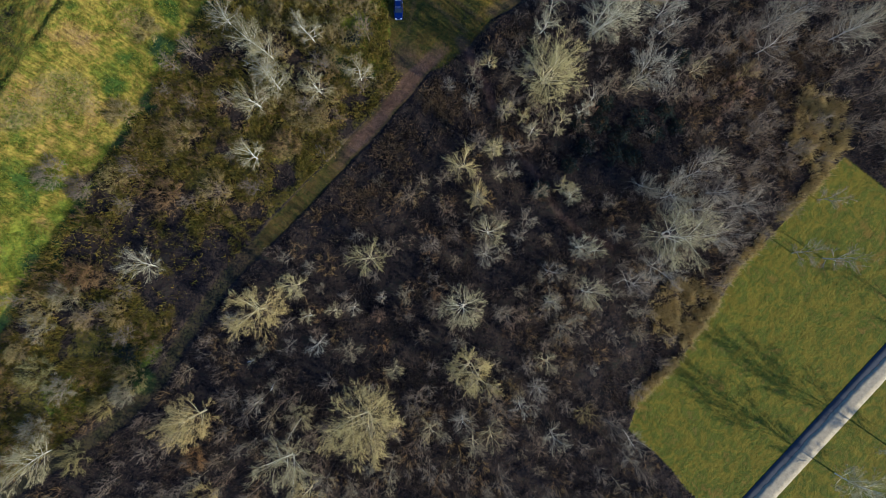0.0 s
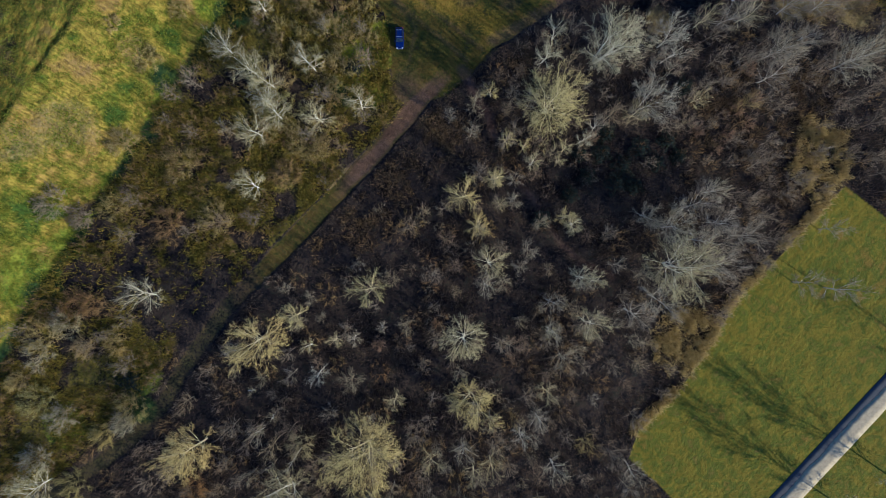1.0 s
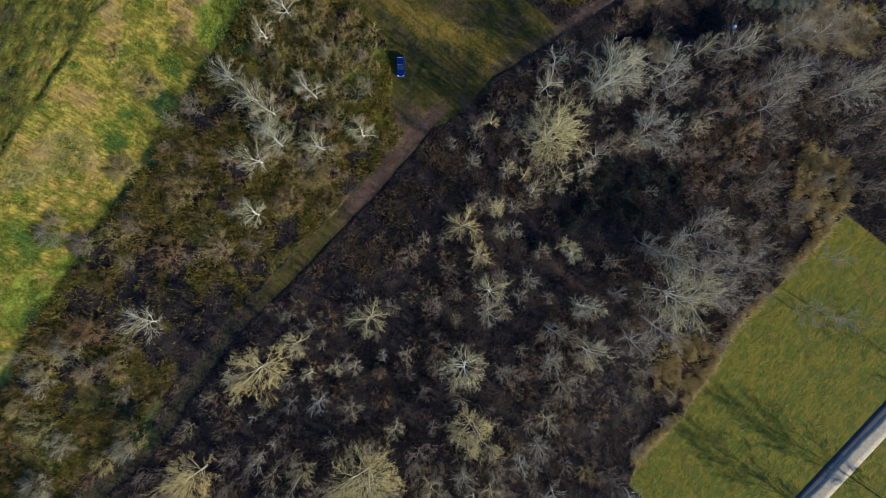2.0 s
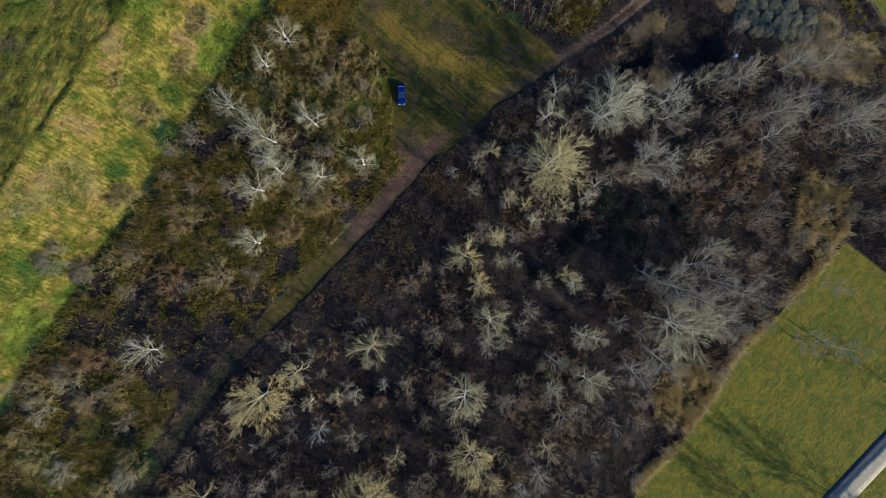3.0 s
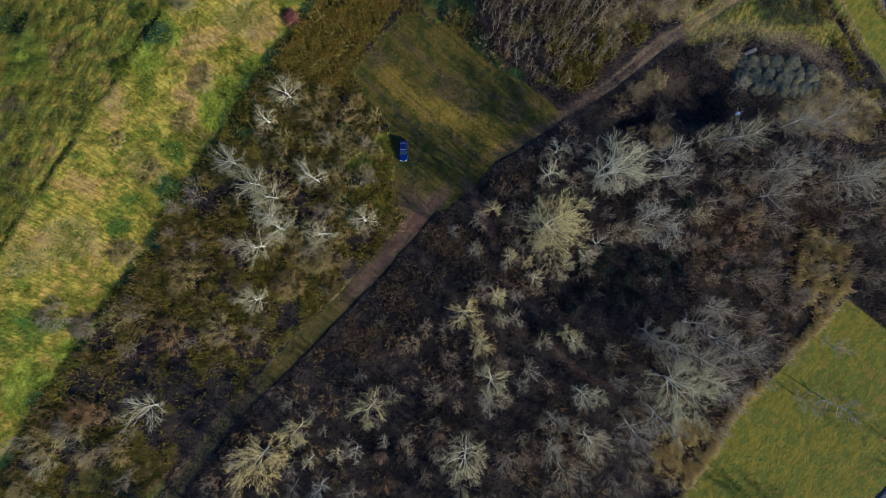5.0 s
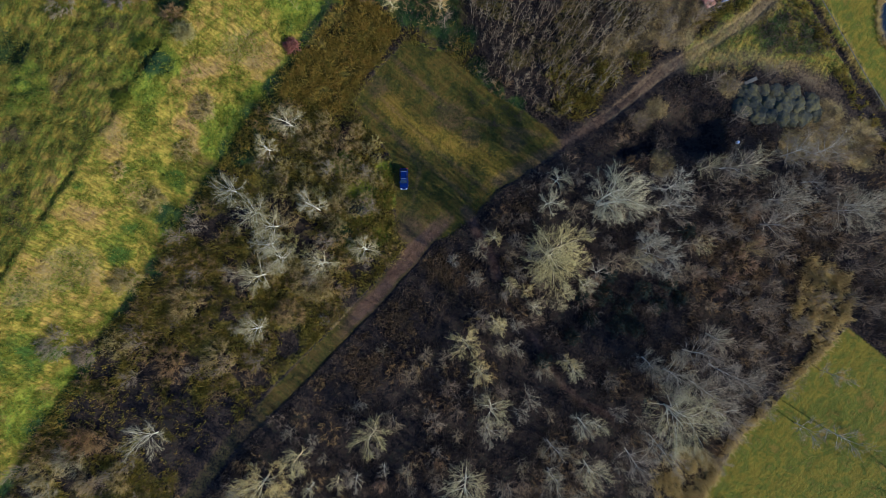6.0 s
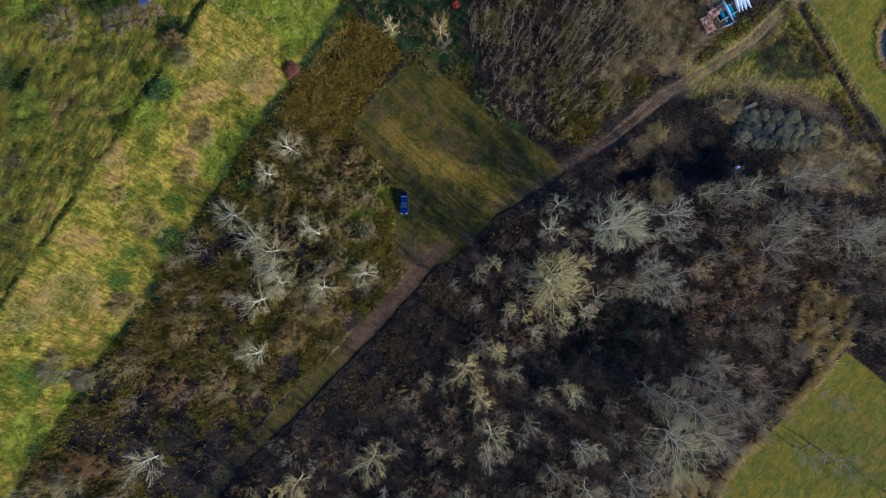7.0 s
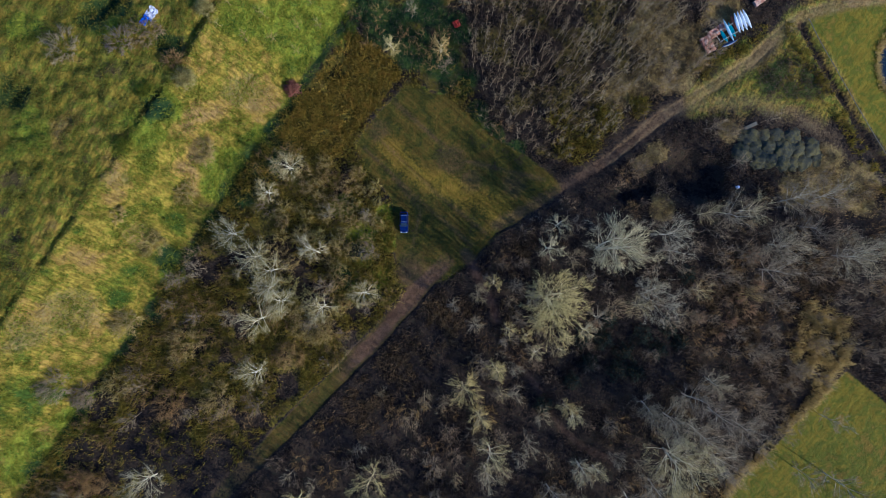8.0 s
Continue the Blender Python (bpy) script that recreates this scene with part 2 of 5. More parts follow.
def part(name, bm, material, parent=None, label="", smooth=False):
    """Links a bmesh as one mesh object."""
    me = bpy.data.meshes.new(name)
    bm.to_mesh(me)
    bm.free()
    me.materials.append(material)
    if smooth:
        me.polygons.foreach_set("use_smooth", [True] * len(me.polygons))
    return mesh_part(name, me, parent, label)


def unit(v):
    return v / np.maximum(np.linalg.norm(v, axis=-1, keepdims=True), 1e-9)


def tubes(a, b, ra, rb, sides=3):
    """Tapered tubes from the points a to the points b; with rb None they run out to a tip."""
    a, b, ra = np.asarray(a, float), np.asarray(b, float), np.asarray(ra, float)[:, None]
    d = unit(b - a)
    ref = np.where(np.abs(d[:, 2:3]) > 0.9, np.array([[1.0, 0, 0]]), np.array([[0, 0, 1.0]]))
    u = unit(np.cross(d, ref))
    w = np.cross(d, u)
    ring = [u * math.cos(2 * math.pi * k / sides) + w * math.sin(2 * math.pi * k / sides) for k in range(sides)]
    n = len(a)
    if rb is None:
        v = np.stack([a + r * ra for r in ring] + [b], 1)
        f = [[k, (k + 1) % sides, sides] for k in range(sides)]
    else:
        rb = np.asarray(rb, float)[:, None]
        v = np.stack([a + r * ra for r in ring] + [b + r * rb for r in ring], 1)
        f = []
        for k in range(sides):
            j = (k + 1) % sides
            f += [[k, j, sides + j], [k, sides + j, sides + k]]
    size = v.shape[1]
    faces = (np.arange(n)[:, None, None] * size + np.array(f)[None]).reshape(-1, 3)
    return v.reshape(-1, 3), faces


def joined(pieces):
    vs, fs, at = [], [], 0
    for v, f in pieces:
        vs.append(v)
        fs.append(f + at)
        at += len(v)
    return np.concatenate(vs), np.concatenate(fs)


def lattice(seed, n=256):
    return np.random.RandomState(seed).rand(n, n)


LATTICES = [lattice(k) for k in range(6)]


def fbm(x, y, scale, octaves=4, seed=0):
    """Smooth noise from 0 to 1 with features of that many metres."""
    total, amp, norm = 0.0, 1.0, 0.0
    x, y = np.asarray(x, float) / scale + 311.7, np.asarray(y, float) / scale + 97.3
    for o in range(octaves):
        g = LATTICES[(seed + o) % 6]
        xi, yi = np.floor(x).astype(int), np.floor(y).astype(int)
        fx, fy = x - xi, y - yi
        fx, fy = fx * fx * (3 - 2 * fx), fy * fy * (3 - 2 * fy)
        c = lambda i, j: g[(xi + i) % 256, (yi + j) % 256]
        total = total + amp * ((c(0, 0) * (1 - fx) + c(1, 0) * fx) * (1 - fy) + (c(0, 1) * (1 - fx) + c(1, 1) * fx) * fy)
        norm, amp = norm + amp, amp * 0.5
        x, y = x * 2.03 + 17.1, y * 2.03 + 5.7
    return total / norm


def step(lo, hi, v):
    t = np.clip((np.asarray(v, float) - lo) / (hi - lo), 0, 1)
    return t * t * (3 - 2 * t)


def line_gap(points, x, y):
    """Distance to an open line."""
    best = np.full(np.shape(x), 1e9)
    for (ax, ay), (bx, by) in zip(points[:-1], points[1:]):
        dx, dy = bx - ax, by - ay
        t = np.clip(((x - ax) * dx + (y - ay) * dy) / (dx * dx + dy * dy), 0, 1)
        best = np.minimum(best, np.hypot(x - ax - t * dx, y - ay - t * dy))
    return best


def area_gap(points, x, y):
    """Signed distance to an outline, negative inside."""
    ring = list(points) + [points[0]]
    inside = np.zeros(np.shape(x), bool)
    for (ax, ay), (bx, by) in zip(ring[:-1], ring[1:]):
        if ay != by:
            cross = ((ay > y) != (by > y)) & (x < (bx - ax) * (y - ay) / (by - ay) + ax)
            inside ^= cross
    return np.where(inside, -1, 1) * line_gap(ring, x, y)


# ---- plan: outlines in metres ----
CLEARING = [(-9.2, 79.7), (-12.7, 76.4), (-17.4, 71.0), (-20.4, 66.4), (-17.3, 60.4), (-12.4, 55.0), (-11.6, 50.3), (-11.4, 43.0), (-10.4, 37.8), (-5.2, 37.2), (0.0, 38.4),
            (3.6, 41.4), (6.3, 44.4), (10.4, 48.2), (16.4, 52.0), (24.6, 57.9), (22.0, 61.2), (16.2, 65.2), (9.4, 68.4), (4.6, 73.4), (-0.8, 77.8)]
TRACK = [(-0.5, 42.5), (-4.9, 38.0), (-10.0, 31.6), (-15.0, 25.8), (-20.0, 20.5), (-25.1, 15.1), (-30.1, 10.0), (-34.6, 5.5), (-40.4, -0.6), (-45.6, -6.0), (-51.7, -14.6), (-55.2, -19.4), (-59.2, -26.8),
         (-65.0, -33.3), (-72.6, -39.3), (-84.1, -46.6), (-97, -55), (-140, -80)]
FARM_TRACK = [(10.4, 50.2), (16.3, 53.5), (24.6, 58.6), (34.0, 64.6), (42.3, 71.6), (48.2, 75.8), (55.3, 80.2), (63.6, 85.7), (69.5, 91.8), (75.4, 96.1), (83.8, 98.6), (110, 104)]
TRACK_LOOP = [(45.8, 74.6), (53.0, 77.1), (63.8, 77.3), (74.6, 74.5), (83.0, 69.8), (92.5, 63.4), (115, 50)]
PADDOCK = [(75.5, 95), (80, 97.5), (110, 100), (110, 48), (93.5, 69.0), (87.5, 77.5), (82.5, 84.5)]
SIDE_PATH = [(3.8, 44.0), (6.9, 38.1), (10.0, 33.3), (10.6, 30.0)]
FOOT_PATH = [(12.0, 24.0), (17.0, 19.0), (21.0, 14.0), (24.5, 7.5), (29.5, 3.0), (36.0, 0.5)]
FIELD = [(86.6, 20.0), (74.0, 6.2), (63.4, -4.8), (57.6, -14.6), (50.9, -24.4), (42.2, -32.8), (40.2, -38.9), (45.9, -44.2), (54.4, -53.6), (80, -85), (240, -85), (240, -60), (95.4, 13.2)]
BANK_FACING = (0.838, -0.545)
YARD_GRASS = [(48, 80), (56, 84), (64, 90), (70, 96), (80, 110), (140, 110), (140, 40), (92, 61), (83, 67), (78, 74), (60, 74.5), (50, 73)]
POND = [(113, 96), (99, 95), (94.2, 92.0), (92.5, 88.5), (92.4, 85.5), (93.8, 82.0), (97, 79.5), (113, 76)]
DITCH = [(74.0, 94.0), (76.4, 89.7), (81.2, 82.5), (86.1, 75.4), (92.0, 67.1), (110, 42)]
ROAD = [(30, -91.0), (65.6, -53.2), (96.5, -20.2), (190, 80)]
WEED_PATCH = [(-21.5, 91), (-16.0, 87.5), (-9.9, 82.4), (-18.8, 71.2), (-23.4, 63.9), (-31.0, 64.1), (-35.8, 68.3), (-27.5, 82.8)]
SAPLINGS = [(1.8, 110), (3.8, 85.9), (6.3, 77.6), (12.2, 70.3), (18.5, 65.0), (25.7, 63.3), (33.4, 68.8), (36.8, 75.4), (41.2, 83.2), (45.2, 89.8), (47.8, 96.4), (55.0, 110)]
PIT = [(45.2, 62.6), (47.5, 66.6), (51.5, 67.5), (57.4, 63.9), (58.6, 57.8), (52.2, 56.4), (46.8, 58.6)]
HOLLOW = [(32.2, 56.2), (37.2, 60.2), (42.4, 59.8), (43.4, 57.2), (37.9, 55.0)]
HEATH = [(-4, 36), (-12, 28), (-20, 19), (-27, 11), (-30, 3), (-16, 6), (-4, 12), (2, 22), (3, 32)]


WEEDY = [(-55.3, 33.8, 4.5), (-51, 30.6, 4), (-61.6, 24.6, 4), (-64.3, 21.8, 3), (-41.1, 13, 3.5), (-46.5, 16.6, 3), (-25.6, 22.3, 2.5), (-13.5, 46.9, 3), (-12.8, 41, 2.5), (-18.4, 61.2, 2.5), (-64.8, -11.1, 3.5), (-60.5, -18.2, 4), (-79.3, -31.7, 4), (-69.8, -28.1, 4), (-46, 38, 3)]
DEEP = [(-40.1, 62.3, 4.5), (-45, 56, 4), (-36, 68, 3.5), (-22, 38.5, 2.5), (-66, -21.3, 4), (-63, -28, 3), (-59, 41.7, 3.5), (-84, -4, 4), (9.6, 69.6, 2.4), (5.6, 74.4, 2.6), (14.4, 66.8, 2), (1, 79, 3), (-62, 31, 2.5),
        (67.5, 81, 2.4), (70, 84.4, 2.4), (75.6, 82.8, 2.6), (76.4, 80.2, 2.4), (72, 80, 2.2), (-58, 72, 3), (-70.5, 90.5, 3.5), (-66.5, 93, 4), (-55.5, 84.5, 3), (-87, 74, 3.5)]      # dark green: weeds, hollows, and shade painted at bank foot and meadow edge
# shade at the yard's corner, painted by leaving out the bright turf
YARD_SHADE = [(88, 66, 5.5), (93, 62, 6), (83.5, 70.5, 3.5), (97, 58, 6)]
DARK_END = [(-8, 88, 5), (-14, 92, 5), (-2, 84.5, 4.5), (-18, 97, 5), (0, 91, 4), (-6, 96, 5), (3, 80, 3)]      # green strip at the head of the meadow, darkened to paint its shade
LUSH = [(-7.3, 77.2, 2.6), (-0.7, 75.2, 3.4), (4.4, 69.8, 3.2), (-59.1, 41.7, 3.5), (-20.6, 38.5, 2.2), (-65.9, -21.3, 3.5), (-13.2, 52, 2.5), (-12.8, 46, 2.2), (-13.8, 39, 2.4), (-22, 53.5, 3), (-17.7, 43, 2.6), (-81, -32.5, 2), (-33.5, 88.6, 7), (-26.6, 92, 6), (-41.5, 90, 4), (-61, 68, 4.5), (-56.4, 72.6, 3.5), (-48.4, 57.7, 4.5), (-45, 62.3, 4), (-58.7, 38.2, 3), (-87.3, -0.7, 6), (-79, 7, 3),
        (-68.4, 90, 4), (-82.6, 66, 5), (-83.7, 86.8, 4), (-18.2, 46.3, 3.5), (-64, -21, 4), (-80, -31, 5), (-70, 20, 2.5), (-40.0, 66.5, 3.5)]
PALE = [(44, 66, 2.4), (41, 63.6, 2.0), (59.5, 71, 2.6), (45, 54.4, 2.6), (80, 62, 6), (88, 60, 5), (74, 59, 4), (46, 84, 5), (50.5, 89, 5), (43, 92, 6), (37, 79, 5), (57, 97, 4), (-41.5, 77, 5), (-63.3, 46.3, 4.5), (-75.9, 31.4, 5), (-84, 26, 4.5), (-50.4, 64, 3), (-54, 84, 3), (-32, 24, 5), (-24, 22, 4), (-66, 58, 3)]
SHADED_FLOOR = [(-56, 0, 4.5), (-48, 2, 4), (-51.5, -4, 4), (-70, -3, 4), (-57, 5, 3), (-73.2, 10.9, 4), (-64.4, 2.0, 6), (-76.3, -0.5, 4.5), (-61.0, -8.4, 5), (-53.1, -9.6, 5.5), (-80.3, -13.8, 3), (-48.5, -5, 4), (-20.2, 5.0, 4.5), (-36.8, -3.6, 4), (-27, 1.6, 5), (-11.5, 7.5, 4), (-62.5, 47.5, 3),
        (-22.2, -6.9, 3.6), (-31.7, -18.3, 3.6), (-11.4, -7.5, 3.6), (-1.2, -20.0, 3.6), (30.5, -28.9, 3.6), (40.6, -20.5, 3.6), (-41.2, -26.1, 3.6), (-52.0, -29.7, 3.6), (-26.9, -24.3, 3.6), (-6.6, -21.8, 3.6), (13.7, -21.7, 3.6), (10.1, -18.2, 3.6), (32.8, -4.4, 3.6), (-17.3, -20.6, 3.6), (40.8, 27.7, 3.6), (36.1, 16.9, 3.6), (20.6, 6.0, 3.6), (13.5, 8.3, 3.6), (73.0, 31.6, 3.6), (70.4, 53.7, 3.6), (29.8, 53.9, 3.6), (61.3, 6.4, 3.6), (27.7, 15.6, 3.6), (48.0, 20.6, 3.6), (88.4, 52.0, 3.6), (19.4, 15.6, 3.6), (10.0, -6.0, 3.6), (-8.0, -3.8, 3.6), (-22.3, -6.3, 3.6)]      # shade put into the floor colour: few weeds, so dark litter shows
OCHRE = [(-13.0, 67.0), (-9.5, 62.6), (-3.5, 59.2), (3.5, 56.4), (11.5, 52.6)]      # a dry ochre sweep through the mown grass
WORN = [(0.8, 64.0, 3.2), (4.6, 59.6, 2.6), (-15.5, 69.6, 2.4), (14.0, 58.5, 3.0)]      # bare brown earth in the mown grass
COPSE = [(-13.5, 58), (-13, 43), (-17, 34), (-27, 24.5), (-37, 28), (-41, 40), (-36, 54), (-27, 65), (-21, 62)]
CLEARING_RUTS = [[(-18, 66), (-6, 55), (5, 46)], [(-16, 69), (-3, 57), (8, 48.5)], [(-12, 76), (2, 64), (20, 60)], [(-8, 43), (-6, 53), (-12, 60)]]


def spots(table, x, y):
    """Rounded patches with ragged rims, from 0 to 1."""
    rag = 0.9 * (fbm(x, y, 4, 3, 2) - 0.5)
    return np.maximum.reduce([np.clip(1.9 - 1.4 * np.hypot(x - a, y - b) / r + 1.6 * rag, 0, 1) for a, b, r in table])


def bank_across(x, y):
    """Metres from the bank's top edge down its slope; negative on the terrace."""
    wob = 1.0 * (fbm(x, y, 26, 2, 3) - 0.5)
    return (x + 85.2) * BANK_FACING[0] + (y - 30.3) * BANK_FACING[1] + wob


def ground_height(x, y):
    x, y = np.asarray(x, float), np.asarray(y, float)
    d = bank_across(x, y)
    z = 10.2 * (1 - step(-1.5, 18.5, d)) * 0.45 + 10.2 * (1 - np.clip(d / 17.5, 0, 1)) * 0.55
    z = z - (0.1 + 0.6 * step(0.4, 0.65, fbm(x, y, 9, 2, 6)) + 0.35 * step(78, 88, y)) * np.exp(-((d + 1.2 + 1.6 * (fbm(x, y, 4, 2, 7) - 0.5)) / 0.8) ** 2) + 0.3 * np.exp(-((d - 0.3) / 0.7) ** 2) - 0.03 * np.clip(-d - 4, 0, 40)
    z = z - 2.7 * step(20, 64, x - 0.55 * y)
    lumps = 0.6 * (fbm(x, y, 6, 3, 1) - 0.5) + (0.8 + 0.3 * step(20, 16, d)) * (fbm(x, y, 1.5, 2, 2) - 0.5)
    smooth = np.minimum.reduce([step(0, 4, area_gap(CLEARING, x, y)), step(0, 3, area_gap(FIELD, x, y)), step(1.5, 4, line_gap(TRACK, x, y)),
                                step(1.5, 4, line_gap(FARM_TRACK, x, y)), step(1.2, 4, line_gap(TRACK_LOOP, x, y)), step(0, 3, area_gap(PADDOCK, x, y)), step(3.5, 6, line_gap(ROAD, x, y))])
    z = z + lumps * (0.15 + 0.85 * smooth)
    for path in (TRACK, FARM_TRACK, TRACK_LOOP):
        g = line_gap(path, x, y)
        z = z - 0.10 * (np.exp(-((g - 0.85) / 0.35) ** 2))
    z = z - 1.3 * step(1.2, -1.0, area_gap(POND, x, y))
    z = z - 1.0 * np.exp(-(line_gap(DITCH, x, y) / 0.7) ** 2)
    for a, b, r in ((-71, 90.8, 3.5), (-67, 93.5, 4.5), (-55.5, 84.5, 4.0), (-87, 74, 4.0)):
        z = z - 1.6 * np.exp(-(np.hypot(x - a, y - b) / r) ** 2)
    # pit and hollow sunk deep and left bare to darken the tree shade
    z = z - 3.4 * step(2.0, -3.0, area_gap(PIT, x, y)) - 1.9 * step(1.5, -2.0, area_gap(HOLLOW, x, y))
    return z


def height_at(x, y):
    return float(ground_height(np.array([x]), np.array([y]))[0])


def wooded(x, y):
    """Where the wood may stand, from 0 to 1."""
    d = bank_across(x, y)
    free = np.minimum.reduce([step(0.5, 2.0, area_gap(CLEARING, x, y)), step(0.3, 1.5, area_gap(FIELD, x, y)), step(2.4, 3.6, line_gap(TRACK, x, y)), step(2.6, 4.0, line_gap(FARM_TRACK, x, y)),
                              step(2.4, 4.0, line_gap(TRACK_LOOP, x, y)), step(0, 2, area_gap(YARD_GRASS, x, y)), step(18.0, 20.5, d), step(3.5, 5.5, line_gap(ROAD, x, y)), step(0.0, 1.5, area_gap(HOLLOW, x, y)),
                              step(0.5, 2.0, area_gap(PIT, x, y)), step(0.8, 1.6, line_gap(SIDE_PATH, x, y)), step(0.6, 1.2, line_gap(FOOT_PATH, x, y))])
    return free


west = lambda x, y: step(1.0, -1.0, (x + 27.2) * 0.72 - (y - 14.7) * 0.69) * step(-1, 1, area_gap(SAPLINGS, x, y)) * step(8, -2, x)


def grown(x, y):
    """Where stalks and weeds grow, right up to the edges of the grass and the tracks."""
    return np.minimum.reduce([step(-0.6, 0.4, area_gap(CLEARING, x, y)), step(-0.2, 0.6, area_gap(FIELD, x, y)), step(1.8, 2.6, line_gap(TRACK, x, y)), step(2.0, 3.4, line_gap(FARM_TRACK, x, y)),
                              step(1.8, 3.4, line_gap(TRACK_LOOP, x, y)), step(-1, 2, area_gap(YARD_GRASS, x, y)), step(17.0, 19.0, bank_across(x, y)), step(3.5, 5.5, line_gap(ROAD, x, y)), step(0.5, 1.2, line_gap(SIDE_PATH, x, y)), step(-0.5, 1.0, area_gap(PIT, x, y)), step(-0.5, 1.0, area_gap(HOLLOW, x, y))])



# ---- ground: one sheet out to the horizon ----
def ground_axis(lo, hi, cell):
    inner = np.arange(lo, hi + cell, cell)
    out = np.cumsum(cell * 1.35 ** np.arange(1, 25))
    return np.concatenate([lo - out[::-1], inner, inner[-1] + out])


def build_ground():
    xs, ys = ground_axis(-102, 102, 0.64), ground_axis(-62, 108, 0.64)
    gx, gy = np.meshgrid(xs, ys)
    x, y = gx.ravel(), gy.ravel()
    v = np.stack([x, y, ground_height(x, y)], 1)
    nx, ny = len(xs), len(ys)
    i = (np.arange(ny - 1)[:, None] * nx + np.arange(nx - 1)[None]).ravel()
    me = mesh_of("ground", v, np.stack([i, i + 1, i + nx + 1, i + nx], 1), M_GROUND)
    me.polygons.foreach_set("use_smooth", [True] * len(me.polygons))
    wob = 1.5 * (fbm(x, y, 5, 3, 4) - 0.5)
    d = bank_across(x, y)
    rut = lambda p, w: step(w + 0.7, w - 0.7, line_gap(p, x, y) + wob * 0.5)
    soft = lambda p, lo, hi: step(hi, lo, line_gap(p, x, y) + wob)
    keep = {
        "scrub": grown(x, y) * np.maximum(west(x, y) * (1 - 0.9 * spots(SHADED_FLOOR, x, y)) * np.maximum(0.9 * step(0.32, 0.56, fbm(x, y, 6, 4, 1)), spots(WEEDY, x, y)), np.maximum(step(0.5, -0.5, area_gap(WEED_PATCH, x, y)), 0.5 * step(0.5, -0.5, area_gap(SAPLINGS, x, y)) * step(0.3, 0.6, fbm(x, y, 6, 3, 4)))),
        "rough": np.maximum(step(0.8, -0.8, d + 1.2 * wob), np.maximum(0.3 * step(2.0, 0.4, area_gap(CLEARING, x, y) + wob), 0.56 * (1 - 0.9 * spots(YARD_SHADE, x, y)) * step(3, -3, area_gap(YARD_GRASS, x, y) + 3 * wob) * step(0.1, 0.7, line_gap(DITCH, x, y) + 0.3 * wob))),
        "straw": step(-0.6, 0.6, d + 0.4) * step(20.0, 15.5, d + 2.0 * wob + 5.0 * (fbm(x, y, 16, 2, 0) - 0.5)),
        "ochre": 0.66 * step(5.0, 0.4, line_gap(OCHRE, x, y) + 2.4 * wob) * step(0.5, -1.5, area_gap(CLEARING, x, y)),
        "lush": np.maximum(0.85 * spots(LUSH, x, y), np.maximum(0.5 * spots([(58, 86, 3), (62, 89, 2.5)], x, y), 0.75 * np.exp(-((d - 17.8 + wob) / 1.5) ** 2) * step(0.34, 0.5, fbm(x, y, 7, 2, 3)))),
        # includes shade painted at bank foot, meadow head and the track's far end
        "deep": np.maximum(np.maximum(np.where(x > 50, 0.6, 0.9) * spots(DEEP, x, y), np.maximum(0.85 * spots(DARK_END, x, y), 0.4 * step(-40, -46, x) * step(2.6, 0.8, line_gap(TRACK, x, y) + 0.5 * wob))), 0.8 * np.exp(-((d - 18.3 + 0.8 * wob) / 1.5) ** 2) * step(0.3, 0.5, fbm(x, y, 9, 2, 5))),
        "pale": spots(PALE, x, y) * np.where(x > 30, 1.0, 0.5),
        # turf thinned on the track's far end to darken it for tree shade
        "fallow": np.maximum(step(0.9, -0.9, area_gap(CLEARING, x, y) + wob * 1.2), (0.42 + 0.33 * step(-42, -35, x)) * step(2.6, 1.4, line_gap(TRACK, x, y) + 0.4 * wob)),
        "meadow": np.maximum(step(0.5, -0.5, area_gap(FIELD, x, y) + wob * 0.5), 0.8 * step(0.5, -0.5, area_gap(PADDOCK, x, y) + wob) * step(0.2, 0.9, line_gap(DITCH, x, y))),
        # the loop track fades out into the painted yard shade
        "sand": np.maximum(np.maximum(soft(FARM_TRACK, 0.2, 2.9) * (0.24 + 0.3 * step(35, 60, x)), 0.62 * np.exp(-((line_gap(FARM_TRACK, x, y) - 0.85) / 0.42) ** 2) * step(24, 40, x)), 0.42 * soft(TRACK_LOOP, 0.2, 4.0) * step(90, 78, x)),
        "dirt": np.maximum.reduce([soft(TRACK, 1.0, 2.6) * step(48, 38, y) * (0.22 + 0.5 * step(-25, -18, x)), 0.55 * rut(SIDE_PATH, 1.2), 0.42 * soft(FARM_TRACK, 0.4, 2.6) * step(62, 45, x),
                                   0.5 * rut(FOOT_PATH, 0.8), 0.5 * step(9, 0, np.hypot(x + 8, y - 40) + 2 * wob)] + [0.42 * rut(p, 0.5) for p in CLEARING_RUTS] + [0.34 * spots(WORN, x, y)]),
    }
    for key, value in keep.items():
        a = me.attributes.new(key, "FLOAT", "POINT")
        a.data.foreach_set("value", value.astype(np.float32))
    tagged(new("ground", me), "winter ground of leaf litter, rough turf and bare tracks", "ground", kind="structure")


build_ground()

# ---- trees ----


def wander(rng, start, way, length, steps, up=0.0, kink=0.25):
    """A bent line of points; up draws it towards the sky."""
    pts = [np.array(start, float)]
    d = unit(np.array(way, float))
    for _ in range(steps):
        d = unit(d + rng.normal(0, kink, 3) * 0.6 + np.array([0, 0, up]))
        pts.append(pts[-1] + d * length / steps)
    return np.array(pts)


def along(pts, u):
    """The place and direction at the share u of a line."""
    s = u * (len(pts) - 1)
    k = min(int(s), len(pts) - 2)
    return pts[k] + (pts[k + 1] - pts[k]) * (s - k), unit(pts[k + 1] - pts[k])


